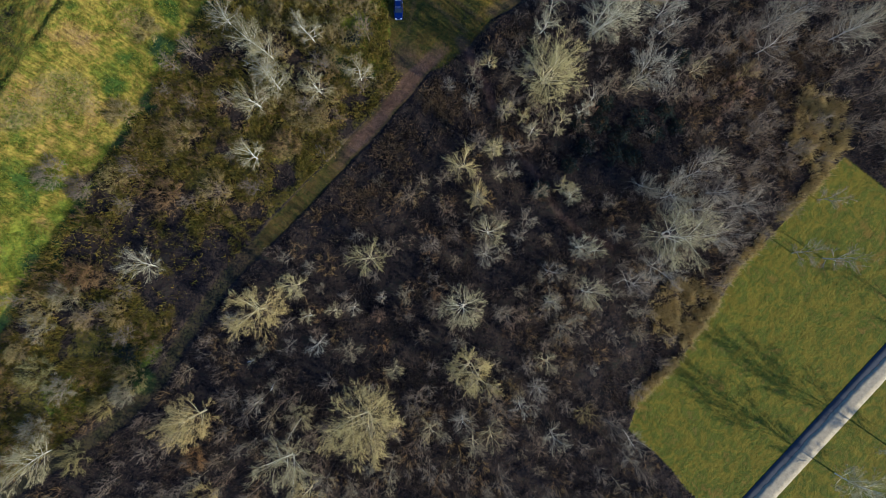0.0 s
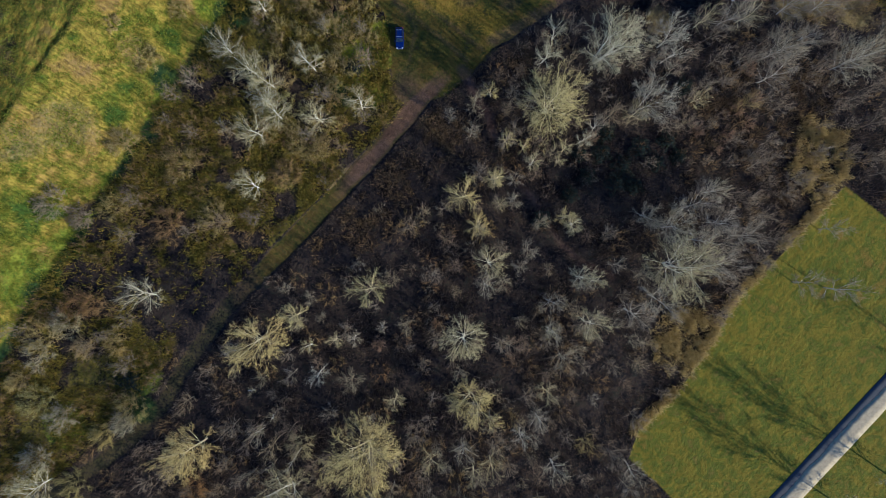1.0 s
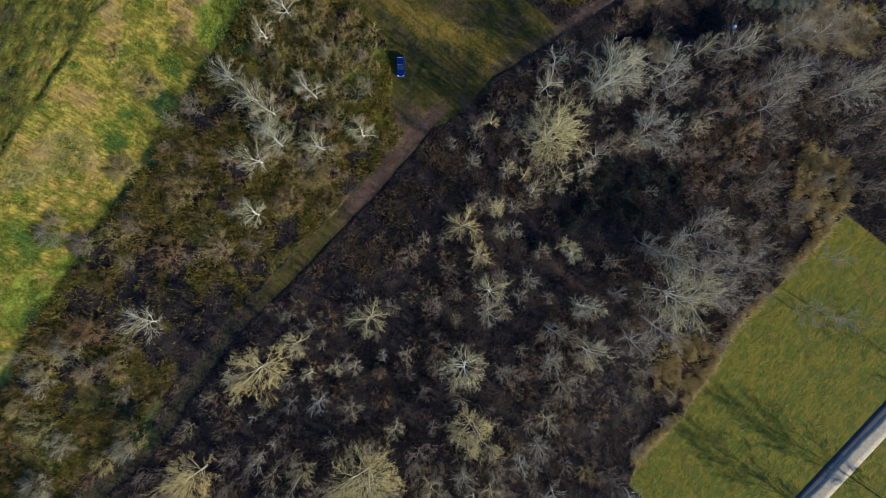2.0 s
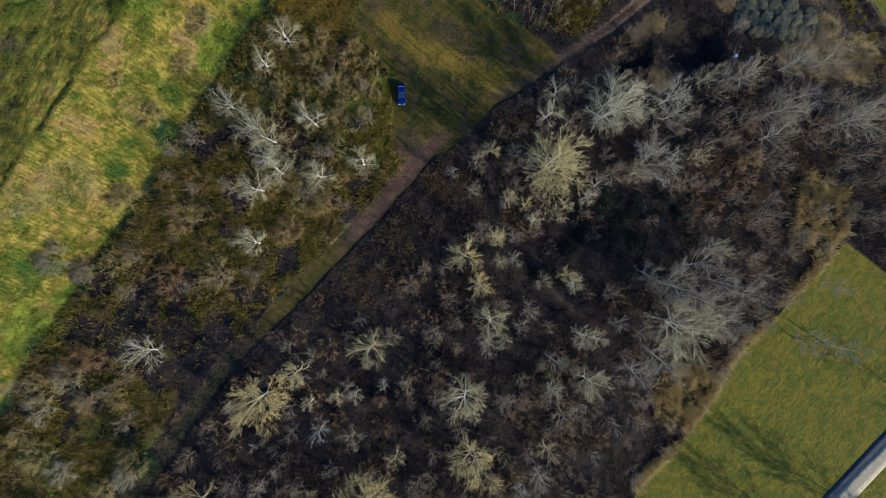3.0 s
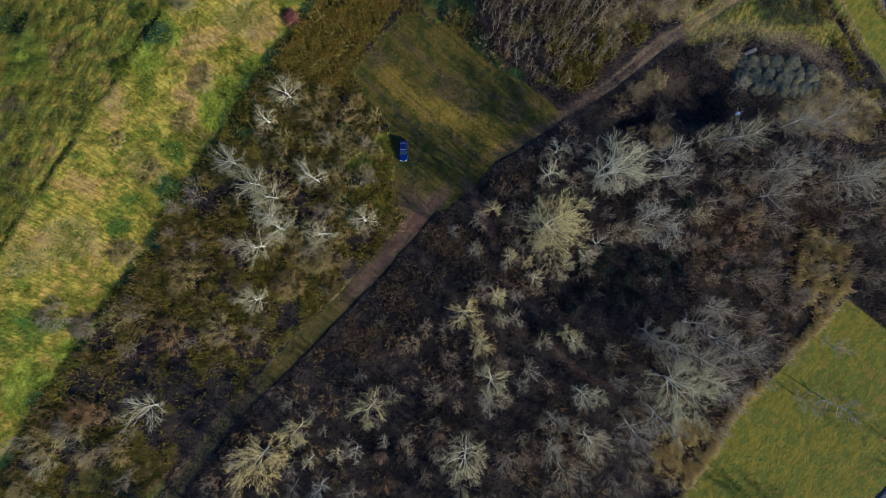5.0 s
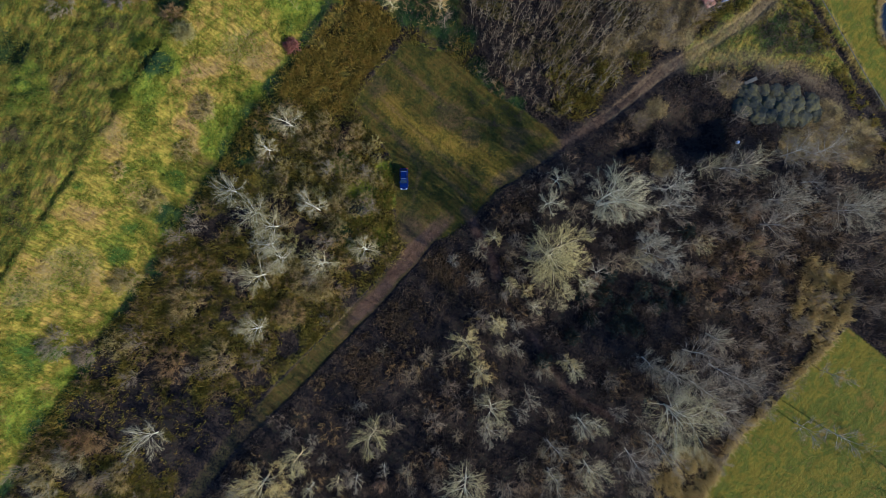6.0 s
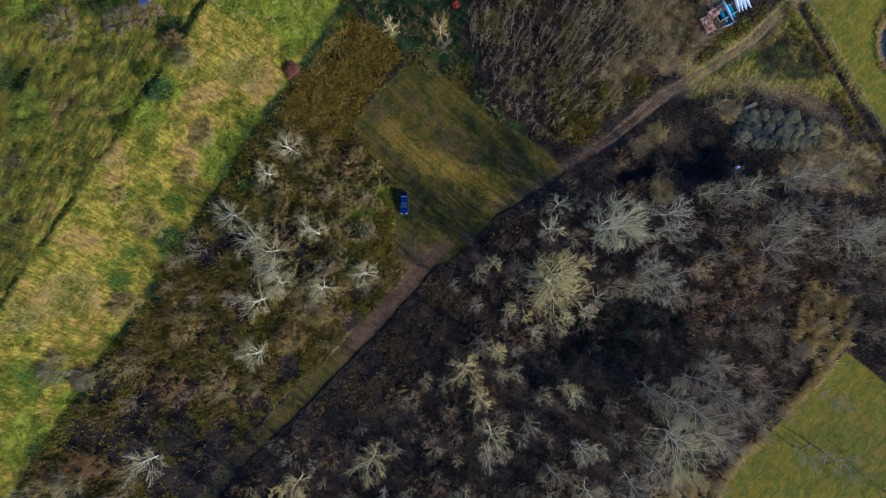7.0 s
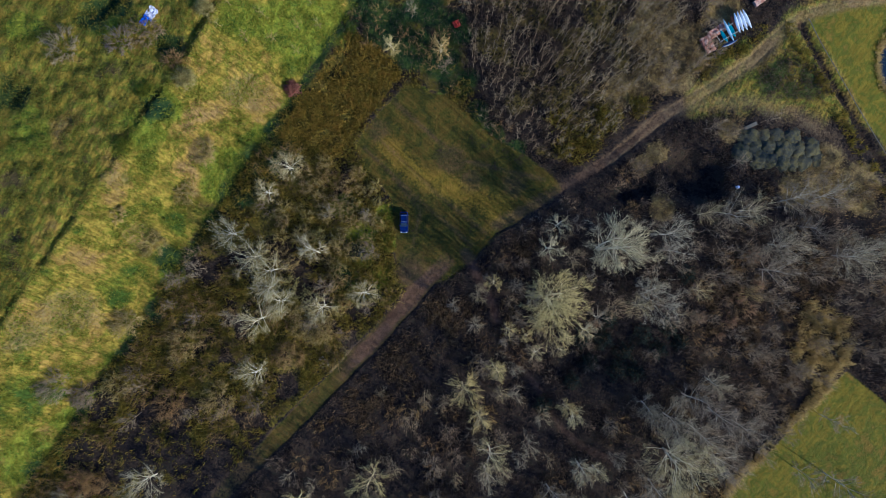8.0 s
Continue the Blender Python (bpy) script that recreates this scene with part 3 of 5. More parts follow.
def aside(rng, d, angle):
    side = unit(np.cross(d, rng.normal(0, 1, 3)))
    return unit(d * math.cos(angle) + side * math.sin(angle))


def grow(rng, limbs, split, depth, twigs, reach, twig_r, spread=32, up=0.03):
    """Feathers each limb with side branches, and these with twigs: limb pieces, branch pieces, twigs."""
    arms, wood, fine = [], [], []

    def fork(p, d, length, r, level):
        q = wander(rng, p, d, length, 2, up, 0.07)
        if level == 0:
            fine.append((q[0], q[2], r))
            for k in range(twigs):
                u = (k + rng.uniform(0.2, 1.0)) / twigs
                tp, td = along(q, min(u, 0.98))
                fine.append((tp, tp + aside(rng, td, radians(rng.uniform(14, 52))) * length * rng.uniform(0.4, 0.75) * (1.2 - 0.5 * u), twig_r * rng.uniform(0.7, 1.2)))
            return
        wood.append((q[0], q[1], r, r * 0.8))
        wood.append((q[1], q[2], r * 0.8, r * 0.5))
        for k in range(split):
            u = min(0.99, 0.2 + 0.8 * (k + rng.rand()) / split)
            tp, td = along(q, u)
            fork(tp, aside(rng, td, radians(rng.uniform(0.4, 1.2) * spread)), length * rng.uniform(0.8, 1.1) * (0.85 - 0.4 * u), max(r * 0.6, twig_r), level - 1)

    for pts, r0, r1 in limbs:
        n = len(pts) - 1
        total = np.linalg.norm(pts[-1] - pts[0])
        for k in range(n):
            arms.append((pts[k], pts[k + 1], r0 + (r1 - r0) * k / n, r0 + (r1 - r0) * (k + 1) / n))
        m = split + 3
        for k in range(m):
            u = min(0.99, 0.16 + 0.86 * (k + rng.rand()) / m)
            p, d = along(pts, u)
            fork(p, aside(rng, d, radians(rng.uniform(0.4, 1.2) * spread)), reach * total * rng.uniform(0.8, 1.15) * (0.85 - 0.4 * u), max(r1 * 0.75, twig_r * 1.3), depth)
        for k in range(twigs):
            tp, td = along(pts, rng.uniform(0.25, 0.98))
            fine.append((tp, tp + aside(rng, td, radians(rng.uniform(20, 55))) * total * rng.uniform(0.2, 0.35), twig_r * 1.2))
    return arms, wood, fine


def wood_mesh(name, wood, material, sides=4):
    a, b, ra, rb = zip(*wood)
    return mesh_of(name, *tubes(a, b, ra, rb, sides), material)


def crown_mesh(name, wood, fine, material):
    c, d, r = zip(*fine)
    pieces = [tubes(c, d, r, None, 3)]
    if wood:
        a, b, ra, rb = zip(*wood)
        pieces.append(tubes(a, b, ra, rb, 3))
    return mesh_of(name, *joined(pieces), material)


def tree(seed, height, radius, bark, twig, limbs=14, split=4, depth=1, twigs=4, trunk_r=0.14, forks=1, wide=1.0, lean=(0.0, 0.0), twig_r=0.0125, bare=0.14, rise=16, name="bare_tree"):
    """A leafless tree standing at the origin: trunk with its limbs, and a crown of forking branches."""
    rng = np.random.RandomState(seed)
    root = new(name)
    trunks, arms = [], []
    for f in range(forks):
        az = rng.uniform(0, 2 * math.pi)
        out = 0.0 if forks == 1 else rng.uniform(0.12, 0.3)
        top = height * rng.uniform(0.70, 0.80)
        way = np.array([lean[0] + out * math.cos(az), lean[1] + out * math.sin(az), 1.0])
        pts = wander(rng, (0.15 * math.cos(az) * (forks > 1), 0.15 * math.sin(az) * (forks > 1), -0.25), way, top, 7, 0.04, 0.07)
        tr = trunk_r / math.sqrt(forks)
        for k in range(7):
            trunks.append((pts[k], pts[k + 1], tr * (1 - 0.11 * k), tr * (1 - 0.11 * (k + 1))))
        trunks.append((pts[7], pts[7] + unit(pts[7] - pts[6]) * 0.16 * height, tr * 0.23, 0.012))
        m = max(4, limbs // forks)
        for j in range(m):
            u = bare + (1.0 - bare) * (j + 0.9 * rng.rand()) / m
            p, d = along(pts, min(u, 0.999))
            turn = az + 2.4 * j + rng.uniform(-0.5, 0.5)
            el = radians(rise + (66 - rise) * u + rng.uniform(-8, 8))
            swell = 1.0 - 0.3 * abs(u - 0.5) / 0.5
            span = radius * swell * rng.uniform(0.8, 1.15) * (wide if abs(math.cos(turn)) > 0.7 else 1.0)
            length = min(span / math.cos(el), 1.5 * radius) * 0.72
            way = (math.cos(turn) * math.cos(el), math.sin(turn) * math.cos(el), math.sin(el))
            arms.append((wander(rng, p, way, length, 4, 0.04, 0.07), min(0.06, tr * (0.44 - 0.19 * u)), tr * (0.11 - 0.045 * u)))
    limb, wood, fine = grow(rng, arms, split, depth, twigs, 0.8, twig_r)
    mesh_part("trunk", mesh_of("trunk", *joined([tubes(*zip(*trunks), 7), tubes(*zip(*limb), 3)]), bark), root)
    tagged(mesh_part("crown", crown_mesh("crown", wood, fine, twig), root), kind="stuff")
    return root


def shrub(seed, height, radius, bark, twig, stems=11, split=3, twigs=3, twig_r=0.016, name="bare_shrub"):
    """A many-stemmed leafless shrub at the origin."""
    rng = np.random.RandomState(seed)
    root = new(name)
    arms = []
    for j in range(stems):
        turn = 2.4 * j + rng.uniform(-0.4, 0.4)
        out = math.sqrt(rng.uniform(0.02, 1.0))
        foot = 0.5 * radius * out
        rim = 1.0 - 0.45 * out ** 2
        way = (math.cos(turn) * 0.42 * out * radius, math.sin(turn) * 0.42 * out * radius, height * rim)
        length = math.sqrt(way[0] ** 2 + way[1] ** 2 + way[2] ** 2) * rng.uniform(0.65, 0.9)
        arms.append((wander(rng, (foot * math.cos(turn), foot * math.sin(turn), -0.3), way, length, 2, 0.02, 0.2), 0.026, 0.012))
    limb, wood, fine = grow(rng, arms, split, 0, twigs, 0.95, twig_r, 44)
    tagged(mesh_part("stem", wood_mesh("stem", limb, bark, 3), root), kind="stuff")
    tagged(mesh_part("crown", crown_mesh("crown", wood, fine, twig), root), kind="stuff")
    return root


def stand(ob, x, y, turn=0.0, size=1.0, tall=1.0):
    """Moves a thing to its place on the ground."""
    ob.matrix_basis = pose(x, y, height_at(x, y), 0, 0, turn) @ Matrix.Diagonal((size, size, size * tall, 1))
    return ob


def planted(proto, x, y, turn, size, tall):
    ob = copy_thing(proto, pose(x, y, height_at(x, y), 0, 0, turn) @ Matrix.Diagonal((size, size, size * tall, 1)))
    return ob


def pale_tree(seed, x, y, h, r, **kw):
    ob = stand(tree(seed, h, r, M_TRUNK_PALE, M_PALE, **kw), x, y)
    return tagged(ob, "bare tree with pale grey-white branches in low sun", "tree", "bare trees of the wood")


def gold_tree(seed, x, y, h, r, **kw):
    ob = stand(tree(seed, h, r, M_TRUNK_GOLD, M_GOLD, **kw), x, y)
    return tagged(ob, "bare tree with golden-tan twigs lit by low sun", "tree", "bare trees of the wood")


def grey_tree(seed, x, y, h, r, **kw):
    ob = stand(tree(seed, h, r, M_LIMB_GREY, M_GREY, **kw), x, y)
    return tagged(ob, "bare grey-brown tree with fine leafless twigs", "tree", "bare trees of the wood")


# pale trees west of the track
pale_tree(11, -27.0, 43.6, 9.5, 3.4, lean=(-0.25, 0.25), limbs=13)
pale_tree(12, -17.2, 35.6, 9.5, 3.8, lean=(0.1, 0.05), limbs=13)
pale_tree(13, -39.0, 19.0, 8.0, 4.2, limbs=13)
pale_tree(14, -25.6, 32.8, 10.0, 3.9, limbs=13)
pale_tree(15, -39.5, 43.0, 9.5, 4.7, limbs=13)
pale_tree(16, -35.8, 40.2, 10.0, 4.7, limbs=13)
pale_tree(17, -36.8, 36.5, 8.5, 3.9, limbs=13)
pale_tree(18, -34.2, 33.6, 9.0, 3.9, limbs=13)
pale_tree(19, -38.4, 30.0, 9.0, 4.2, limbs=13)
pale_tree(20, -33.1, 61.5, 7.5, 3.9, limbs=13)
pale_tree(21, -37.6, 56.2, 7.0, 3.2, limbs=13)
pale_tree(22, -44.8, 47.4, 6.5, 3.8, limbs=13)
pale_tree(23, -60.8, -3.6, 8.0, 4.7, lean=(0.12, 0.1), limbs=13)
# golden crowns beside the track
gold_tree(31, -14.6, -2.0, 11.0, 4.6, limbs=13)
gold_tree(32, -37.2, -12.3, 12.5, 6.8, wide=1.2, trunk_r=0.24, limbs=18, depth=2, split=3, twigs=8)
gold_tree(33, -30.2, -7.4, 10.0, 3.6, limbs=13)
gold_tree(34, -15.8, -34.6, 13.0, 8.4, forks=3, trunk_r=0.34, limbs=30, depth=2, split=3, twigs=8)
gold_tree(35, 5.8, -24.0, 12.0, 5.2, forks=2, trunk_r=0.22, limbs=18, depth=2, split=3, twigs=8)
gold_tree(36, -50.0, -34.0, 12.0, 6.0, trunk_r=0.22, limbs=18, depth=2, split=3, twigs=8)
gold_tree(37, 3.4, 17.0, 11.0, 4.2, limbs=13)
gold_tree(38, 6.6, 10.8, 9.0, 3.0, limbs=13)
gold_tree(39, 9.8, 20.8, 8.0, 2.6, limbs=13)
gold_tree(40, -27.5, -50.0, 9.0, 4.2, limbs=13)
# pale crowns of the middle wood
pale_tree(41, 4.4, -11.8, 12.5, 5.2, trunk_r=0.22, limbs=18, depth=2, split=3, twigs=7)
pale_tree(42, -31.6, -43.6, 12.0, 5.8, forks=2, trunk_r=0.24, limbs=18, depth=2, split=3, twigs=7)
pale_tree(43, -82.8, -42.5, 11.0, 5.4, limbs=18, depth=2, split=3, twigs=7)
gold_tree(44, 21.0, 35.2, 13.0, 7.0, forks=3, trunk_r=0.42, limbs=30, depth=2, split=3, twigs=8)
pale_tree(45, 31.4, 45.4, 13.5, 6.2, forks=3, trunk_r=0.40, limbs=33, depth=2, split=3, twigs=5, lean=(0.10, 0.10), twig_r=0.015)
pale_tree(46, 47.0, 3.0, 13.0, 7.4, forks=3, trunk_r=0.32, limbs=24, depth=2, split=3, twigs=7)
grey_tree(47, 46.4, 10.8, 11.5, 5.0, limbs=18, depth=2, split=3)
grey_tree(48, 45.0, 48.8, 11.0, 4.6, limbs=13)
grey_tree(49, 41.0, 36.0, 11.0, 5.4, forks=2, limbs=18, depth=2, split=3)
grey_tree(50, 68.5, 47.2, 11.0, 5.0, limbs=18, depth=2, split=3)
grey_tree(51, 66.8, 41.8, 10.0, 4.6, limbs=13)
grey_tree(52, 83.0, 45.0, 12.0, 5.8, limbs=18, depth=2, split=3)
grey_tree(53, 55.6, 18.4, 9.5, 3.4, limbs=13)
grey_tree(54, 57.6, 53.6, 10.0, 4.8, limbs=13)
grey_tree(55, 70.8, 56.4, 10.0, 4.6, limbs=13)
grey_tree(56, 78.4, 57.2, 10.0, 4.4, limbs=13)
grey_tree(57, 41.6, 13.4, 9.0, 3.6, limbs=13)
pale_tree(58, 9.4, 3.4, 10.0, 4.6, limbs=13)
pale_tree(59, 26.8, 11.0, 8.0, 2.6, limbs=13)
pale_tree(60, 20.6, 45.6, 9.0, 3.2, limbs=13)
pale_tree(61, 29.4, -8.8, 10.0, 4.6, limbs=13)
pale_tree(62, 28.0, 0.4, 9.0, 3.4, limbs=13)
# middling crowns of the wood: pale, olive, grey, hazy brown-grey and tan
CROWNS = [("p", 22.7, 50.4, 9.0, 3.3), ("g", 45.6, 45.5, 9.0, 3.4), ("h", 61.9, 45.7, 8.0, 3.2), ("o", 39.1, 34.0, 8.0, 3.0), ("g", 31.2, 31.3, 7.0, 2.6), ("p", 28.5, 28.7, 6.0, 2.2),
         ("o", 24.8, 26.7, 6.0, 1.8), ("o", 23.6, 24.4, 6.0, 1.7), ("p", 18.0, 24.0, 7.0, 2.2), ("o", 52.2, 37.3, 6.0, 2.6), ("t", 62.7, 36.6, 6.0, 2.8), ("h", 49.1, 31.8, 7.0, 3.0),
         ("p", 31.4, -0.5, 8.0, 2.4), ("g", 21.6, -10.2, 9.0, 3.2), ("h", 64.8, 23.3, 7.0, 3.2), ("h", 73.3, 21.0, 6.0, 2.8), ("o", 10.6, 19.9, 7.0, 2.0), ("o", 11.5, 15.3, 7.0, 2.0),
         ("o", 7.2, 10.1, 7.0, 2.2), ("h", 55.1, 40.5, 8.0, 3.4), ("g", 75.7, 51.0, 8.0, 3.0), ("o", 52.7, 53.1, 8.0, 3.2), ("o", 61.6, 54.2, 9.0, 4.2), ("h", 79.1, 55.6, 8.0, 3.6),
         ("g", 85.7, 46.3, 10.0, 4.4), ("p", -27.7, -13.9, 7.0, 1.9), ("o", -22.5, -12.7, 7.0, 2.2), ("g", -12.8, -9.9, 6.0, 1.6), ("g", -18.5, -12.1, 7.0, 2.0), ("o", -9.8, -24.6, 8.0, 2.6),
         ("h", -5.2, -30.0, 8.0, 3.0), ("o", -2.8, -37.0, 9.0, 3.2), ("o", 9.7, -37.5, 9.0, 3.4), ("g", 22.8, -38.6, 10.0, 3.8), ("o", 21.1, -23.2, 9.0, 3.2), ("g", 19.4, -28.6, 9.0, 3.4),
         ("t", 29.4, -34.5, 7.0, 2.8), ("g", 16.1, -32.2, 8.0, 2.8), ("g", 21.6, -4.4, 9.0, 3.4), ("p", 21.8, -11.3, 8.0, 2.2), ("h", 24.5, -16.0, 9.0, 4.2), ("h", 13.2, -13.6, 8.0, 3.2),
         ("g", 4.0, -35.2, 9.0, 3.4), ("o", 6.3, -39.8, 9.0, 3.0), ("h", -19.0, -20.6, 8.0, 3.2), ("g", -25.8, -19.5, 8.0, 3.0), ("h", 35.0, -36.5, 8.0, 3.4), ("g", 39.4, -39.7, 9.0, 3.4),
         ("g", 8.5, -1.0, 9.0, 3.2), ("h", -52.8, -25.1, 6.0, 2.4)]
CROWN_KINDS = {"p": (M_TRUNK_PALE, M_PALE, "small bare tree with pale branches in low sun"), "o": (M_TRUNK_GOLD, M_OLIVE, "small bare tree with olive-tan twigs in low sun"),
               "g": (M_LIMB_GREY, M_GREY, "bare grey tree with fine leafless twigs"), "h": (M_HAZE, M_HAZE, "bare brown-grey tree with a hazy crown of twigs"), "t": (M_TAN, M_TAN, "bare tree with tan-brown twigs")}
for k, (kind, x, y, h, r) in enumerate(CROWNS):
    bark, twig, words = CROWN_KINDS[kind]
    tagged(stand(tree(600 + k, h, r, bark, twig, limbs=11, split=3, depth=1, twigs=4, trunk_r=0.03 + 0.012 * h, rise=26), x, y), words, "tree", "bare trees of the wood")
# leaning poles over the shaded floor
for k, (x, y, a, b) in enumerate([(-39.8, -32.8, 0.7, 0.55), (-29.8, -35.6, -0.55, -0.8), (-41.5, -24.0, 0.75, 0.4), (-36.5, -30.0, 0.8, 0.6)]):
    tagged(stand(tree(660 + k, 8.5, 1.5, M_LIMB_GREY, M_OLIVE, limbs=9, split=2, depth=0, twigs=4, trunk_r=0.10, lean=(a, b), rise=40, bare=0.3), x, y), "slim bare tree leaning low over the undergrowth", "tree", "leaning trees")
# slim trees in and beside the field
grey_tree(63, 82.0, -2.0, 14.0, 3.6, trunk_r=0.13, limbs=10, twigs=3)
grey_tree(64, 75.4, -0.9, 12.0, 3.2, trunk_r=0.10, limbs=9, twigs=3)
grey_tree(65, 80.8, 10.6, 10.0, 3.0, trunk_r=0.09, limbs=8, twigs=3)
for k, (x, y) in enumerate([(84.6, -48.4), (96.2, -42.6), (112.0, -22.0)]):
    pale_tree(66 + k, x, y, 19.0, 5.4, limbs=(24, 24, 7)[k], depth=2, split=3, twigs=7, twig_r=0.015, trunk_r=0.17)
gold_tree(70, -12.3, 86.9, 5.5, 2.4, limbs=13)
gold_tree(71, -2.2, 86.5, 5.5, 2.6, limbs=13)
gold_tree(72, 9.8, 38.4, 7.0, 2.4, limbs=11)
gold_tree(73, 12.6, 28.6, 6.0, 2.2, limbs=10)
gold_tree(74, 16.5, 27.2, 6.0, 2.0, limbs=10)
gold_tree(75, 24.8, 12.6, 6.5, 2.4, limbs=11)
grey_tree(80, 52.0, 8.4, 13.5, 4.8, limbs=16)
grey_tree(81, 56.2, 12.0, 12.5, 4.4, limbs=15)
grey_tree(82, 50.4, 15.0, 12.0, 4.2, limbs=15)
grey_tree(83, 55.4, 2.6, 13.0, 4.6, limbs=16)
grey_tree(84, 43.6, -3.4, 13.0, 4.6, limbs=16)
grey_tree(85, 38.4, -6.4, 12.0, 4.4, limbs=15)
grey_tree(86, 61.8, 9.2, 11.0, 4.6, limbs=15)
for k, (x, y, h, r) in enumerate([(62.0, 36.0, 2.4, 2.4), (64.5, 33.0, 2.0, 2.2), (60.0, 30.6, 2.2, 2.4), (66.2, 38.4, 2.2, 2.0), (53.4, 31.4, 2.4, 2.2), (58.0, 27.8, 2.0, 2.2), (64.6, 44.6, 2.4, 2.6), (31.0, 29.6, 2.0, 1.8), (-13.6, -13.6, 2.6, 1.8), (-1.8, -9.6, 1.8, 1.2), (10.6, -30.5, 2.2, 2.6)]):
    tagged(stand(shrub(130 + k, h, r, M_RUST, M_RUST, stems=20, split=4, twigs=6, twig_r=0.018), x, y), "rust-brown shrub holding dead leaves in the wood", "shrub", "rusty shrubs")
# broad domes of fine twigs among the weeds of the western wood
for k, (x, y, h, r, twig) in enumerate([(-26.7, 27.6, 3.2, 4.6, M_TAN), (-55.6, 23.8, 3.0, 4.8, M_TAN), (-57.9, 11.6, 3.0, 4.4, M_BROWN), (-48.0, 12.4, 3.4, 5.0, M_TAN), (-70.0, 14.7, 2.8, 4.0, M_TAN),
                                        (-76.9, -5.4, 3.0, 5.0, M_BROWN), (-84.9, -12.5, 3.4, 5.0, M_TAN), (-69.0, -13.4, 3.0, 4.0, M_TAN), (-65.8, -26.9, 3.0, 4.6, M_TAN), (-85.7, -26.0, 3.4, 5.0, M_TAN), (-55.5, -37.2, 3.6, 4.2, M_GOLD),
                                        (-50.0, -52.0, 3.4, 4.4, M_GOLD), (-52.0, -44.0, 3.0, 3.8, M_BROWN), (-30.0, -34.9, 3.4, 4.2, M_OLIVE), (-78.0, -44.0, 3.2, 4.6, M_TAN), (-33.0, 22.0, 3.0, 4.0, M_BROWN),
                                        (-89.7, -22.1, 3.0, 2.6, M_TAN), (-85.2, -16.2, 3.2, 4.4, M_OLIVE), (-80.5, -29.2, 3.4, 4.6, M_OLIVE), (-85.7, -38.0, 3.6, 4.2, M_OLIVE), (-71.7, -33.2, 3.0, 3.6, M_TAN), (-75.8, -14.5, 3.2, 3.0, M_TAN), (-79.4, -9.8, 3.4, 4.4, M_OLIVE), (-67.0, -30.3, 3.6, 3.4, M_OLIVE), (-74.7, -5.1, 3.0, 4.0, M_BROWN)]):
    tagged(stand(shrub(500 + k, h, r, twig, twig, stems=44, split=5, twigs=4, twig_r=0.016), x, y), "broad leafless dome of fine brown twigs among yellow weeds", "shrub", "broad shrubs of the wood")
# shrubs and small trees on the bank and the terrace
for k, (x, y, h, r, bark) in enumerate([(-67.5, 28.6, 3.6, 4.2, M_TAN), (-50.4, 64.2, 2.6, 3.7, M_TAN), (-61.2, 45.6, 1.8, 4.2, M_TAN), (-54.6, 55.8, 2.2, 3.4, M_TAN), (-66.0, 51.0, 1.4, 2.6, M_TAN),
                                        (-76.0, 83.4, 1.6, 4.8, M_HAZE), (-81.0, 15.8, 3.2, 4.8, M_HAZE), (-76.5, 13.0, 3.0, 3.4, M_HAZE), (-51.6, 77.2, 3.6, 2.6, M_TAN), (-64.5, 84.4, 1.5, 3.8, M_HAZE), (-59.4, 86.4, 1.5, 4.2, M_HAZE),
                                        (-48.0, 91.0, 3.0, 2.0, M_TAN), (-54.5, 81.0, 1.6, 2.8, M_BROWN), (-77.0, 95.0, 2.4, 2.4, M_BROWN), (-59.0, 74.5, 2.0, 2.2, M_LUSH), (-63.0, 64.0, 1.8, 2.4, M_LUSH)]):
    tagged(stand(shrub(100 + k, h, r, bark, bark, stems=50, split=5, twigs=4, twig_r=0.021), x, y), "leafless tan-brown shrub on the grassy bank", "shrub", "shrubs of the bank")
for k, (x, y) in enumerate([(-43.5, 92.0), (-40.0, 95.5), (-37.5, 91.0), (-34.0, 94.5), (-31.5, 90.0), (-29.0, 95.0), (-36.0, 87.0), (-32.0, 85.5), (-41.0, 86.0), (-27.5, 91.0), (-38.0, 98.0), (-45.5, 88.0)]):
    tagged(stand(tree(150 + k, 5.5, 1.3, M_TAN, M_TAN, limbs=8, split=3, depth=0, twigs=3, trunk_r=0.06, twig_r=0.012, name="sapling"), x, y), "thin bare sapling on the green bank", "tree", "saplings of the bank")
tagged(stand(shrub(120, 2.4, 2.0, M_RED, M_RED, stems=40, split=5, twigs=8, twig_r=0.026), -33.4, 78.2), "round dark-red leafless shrub at the bank's foot", "shrub")



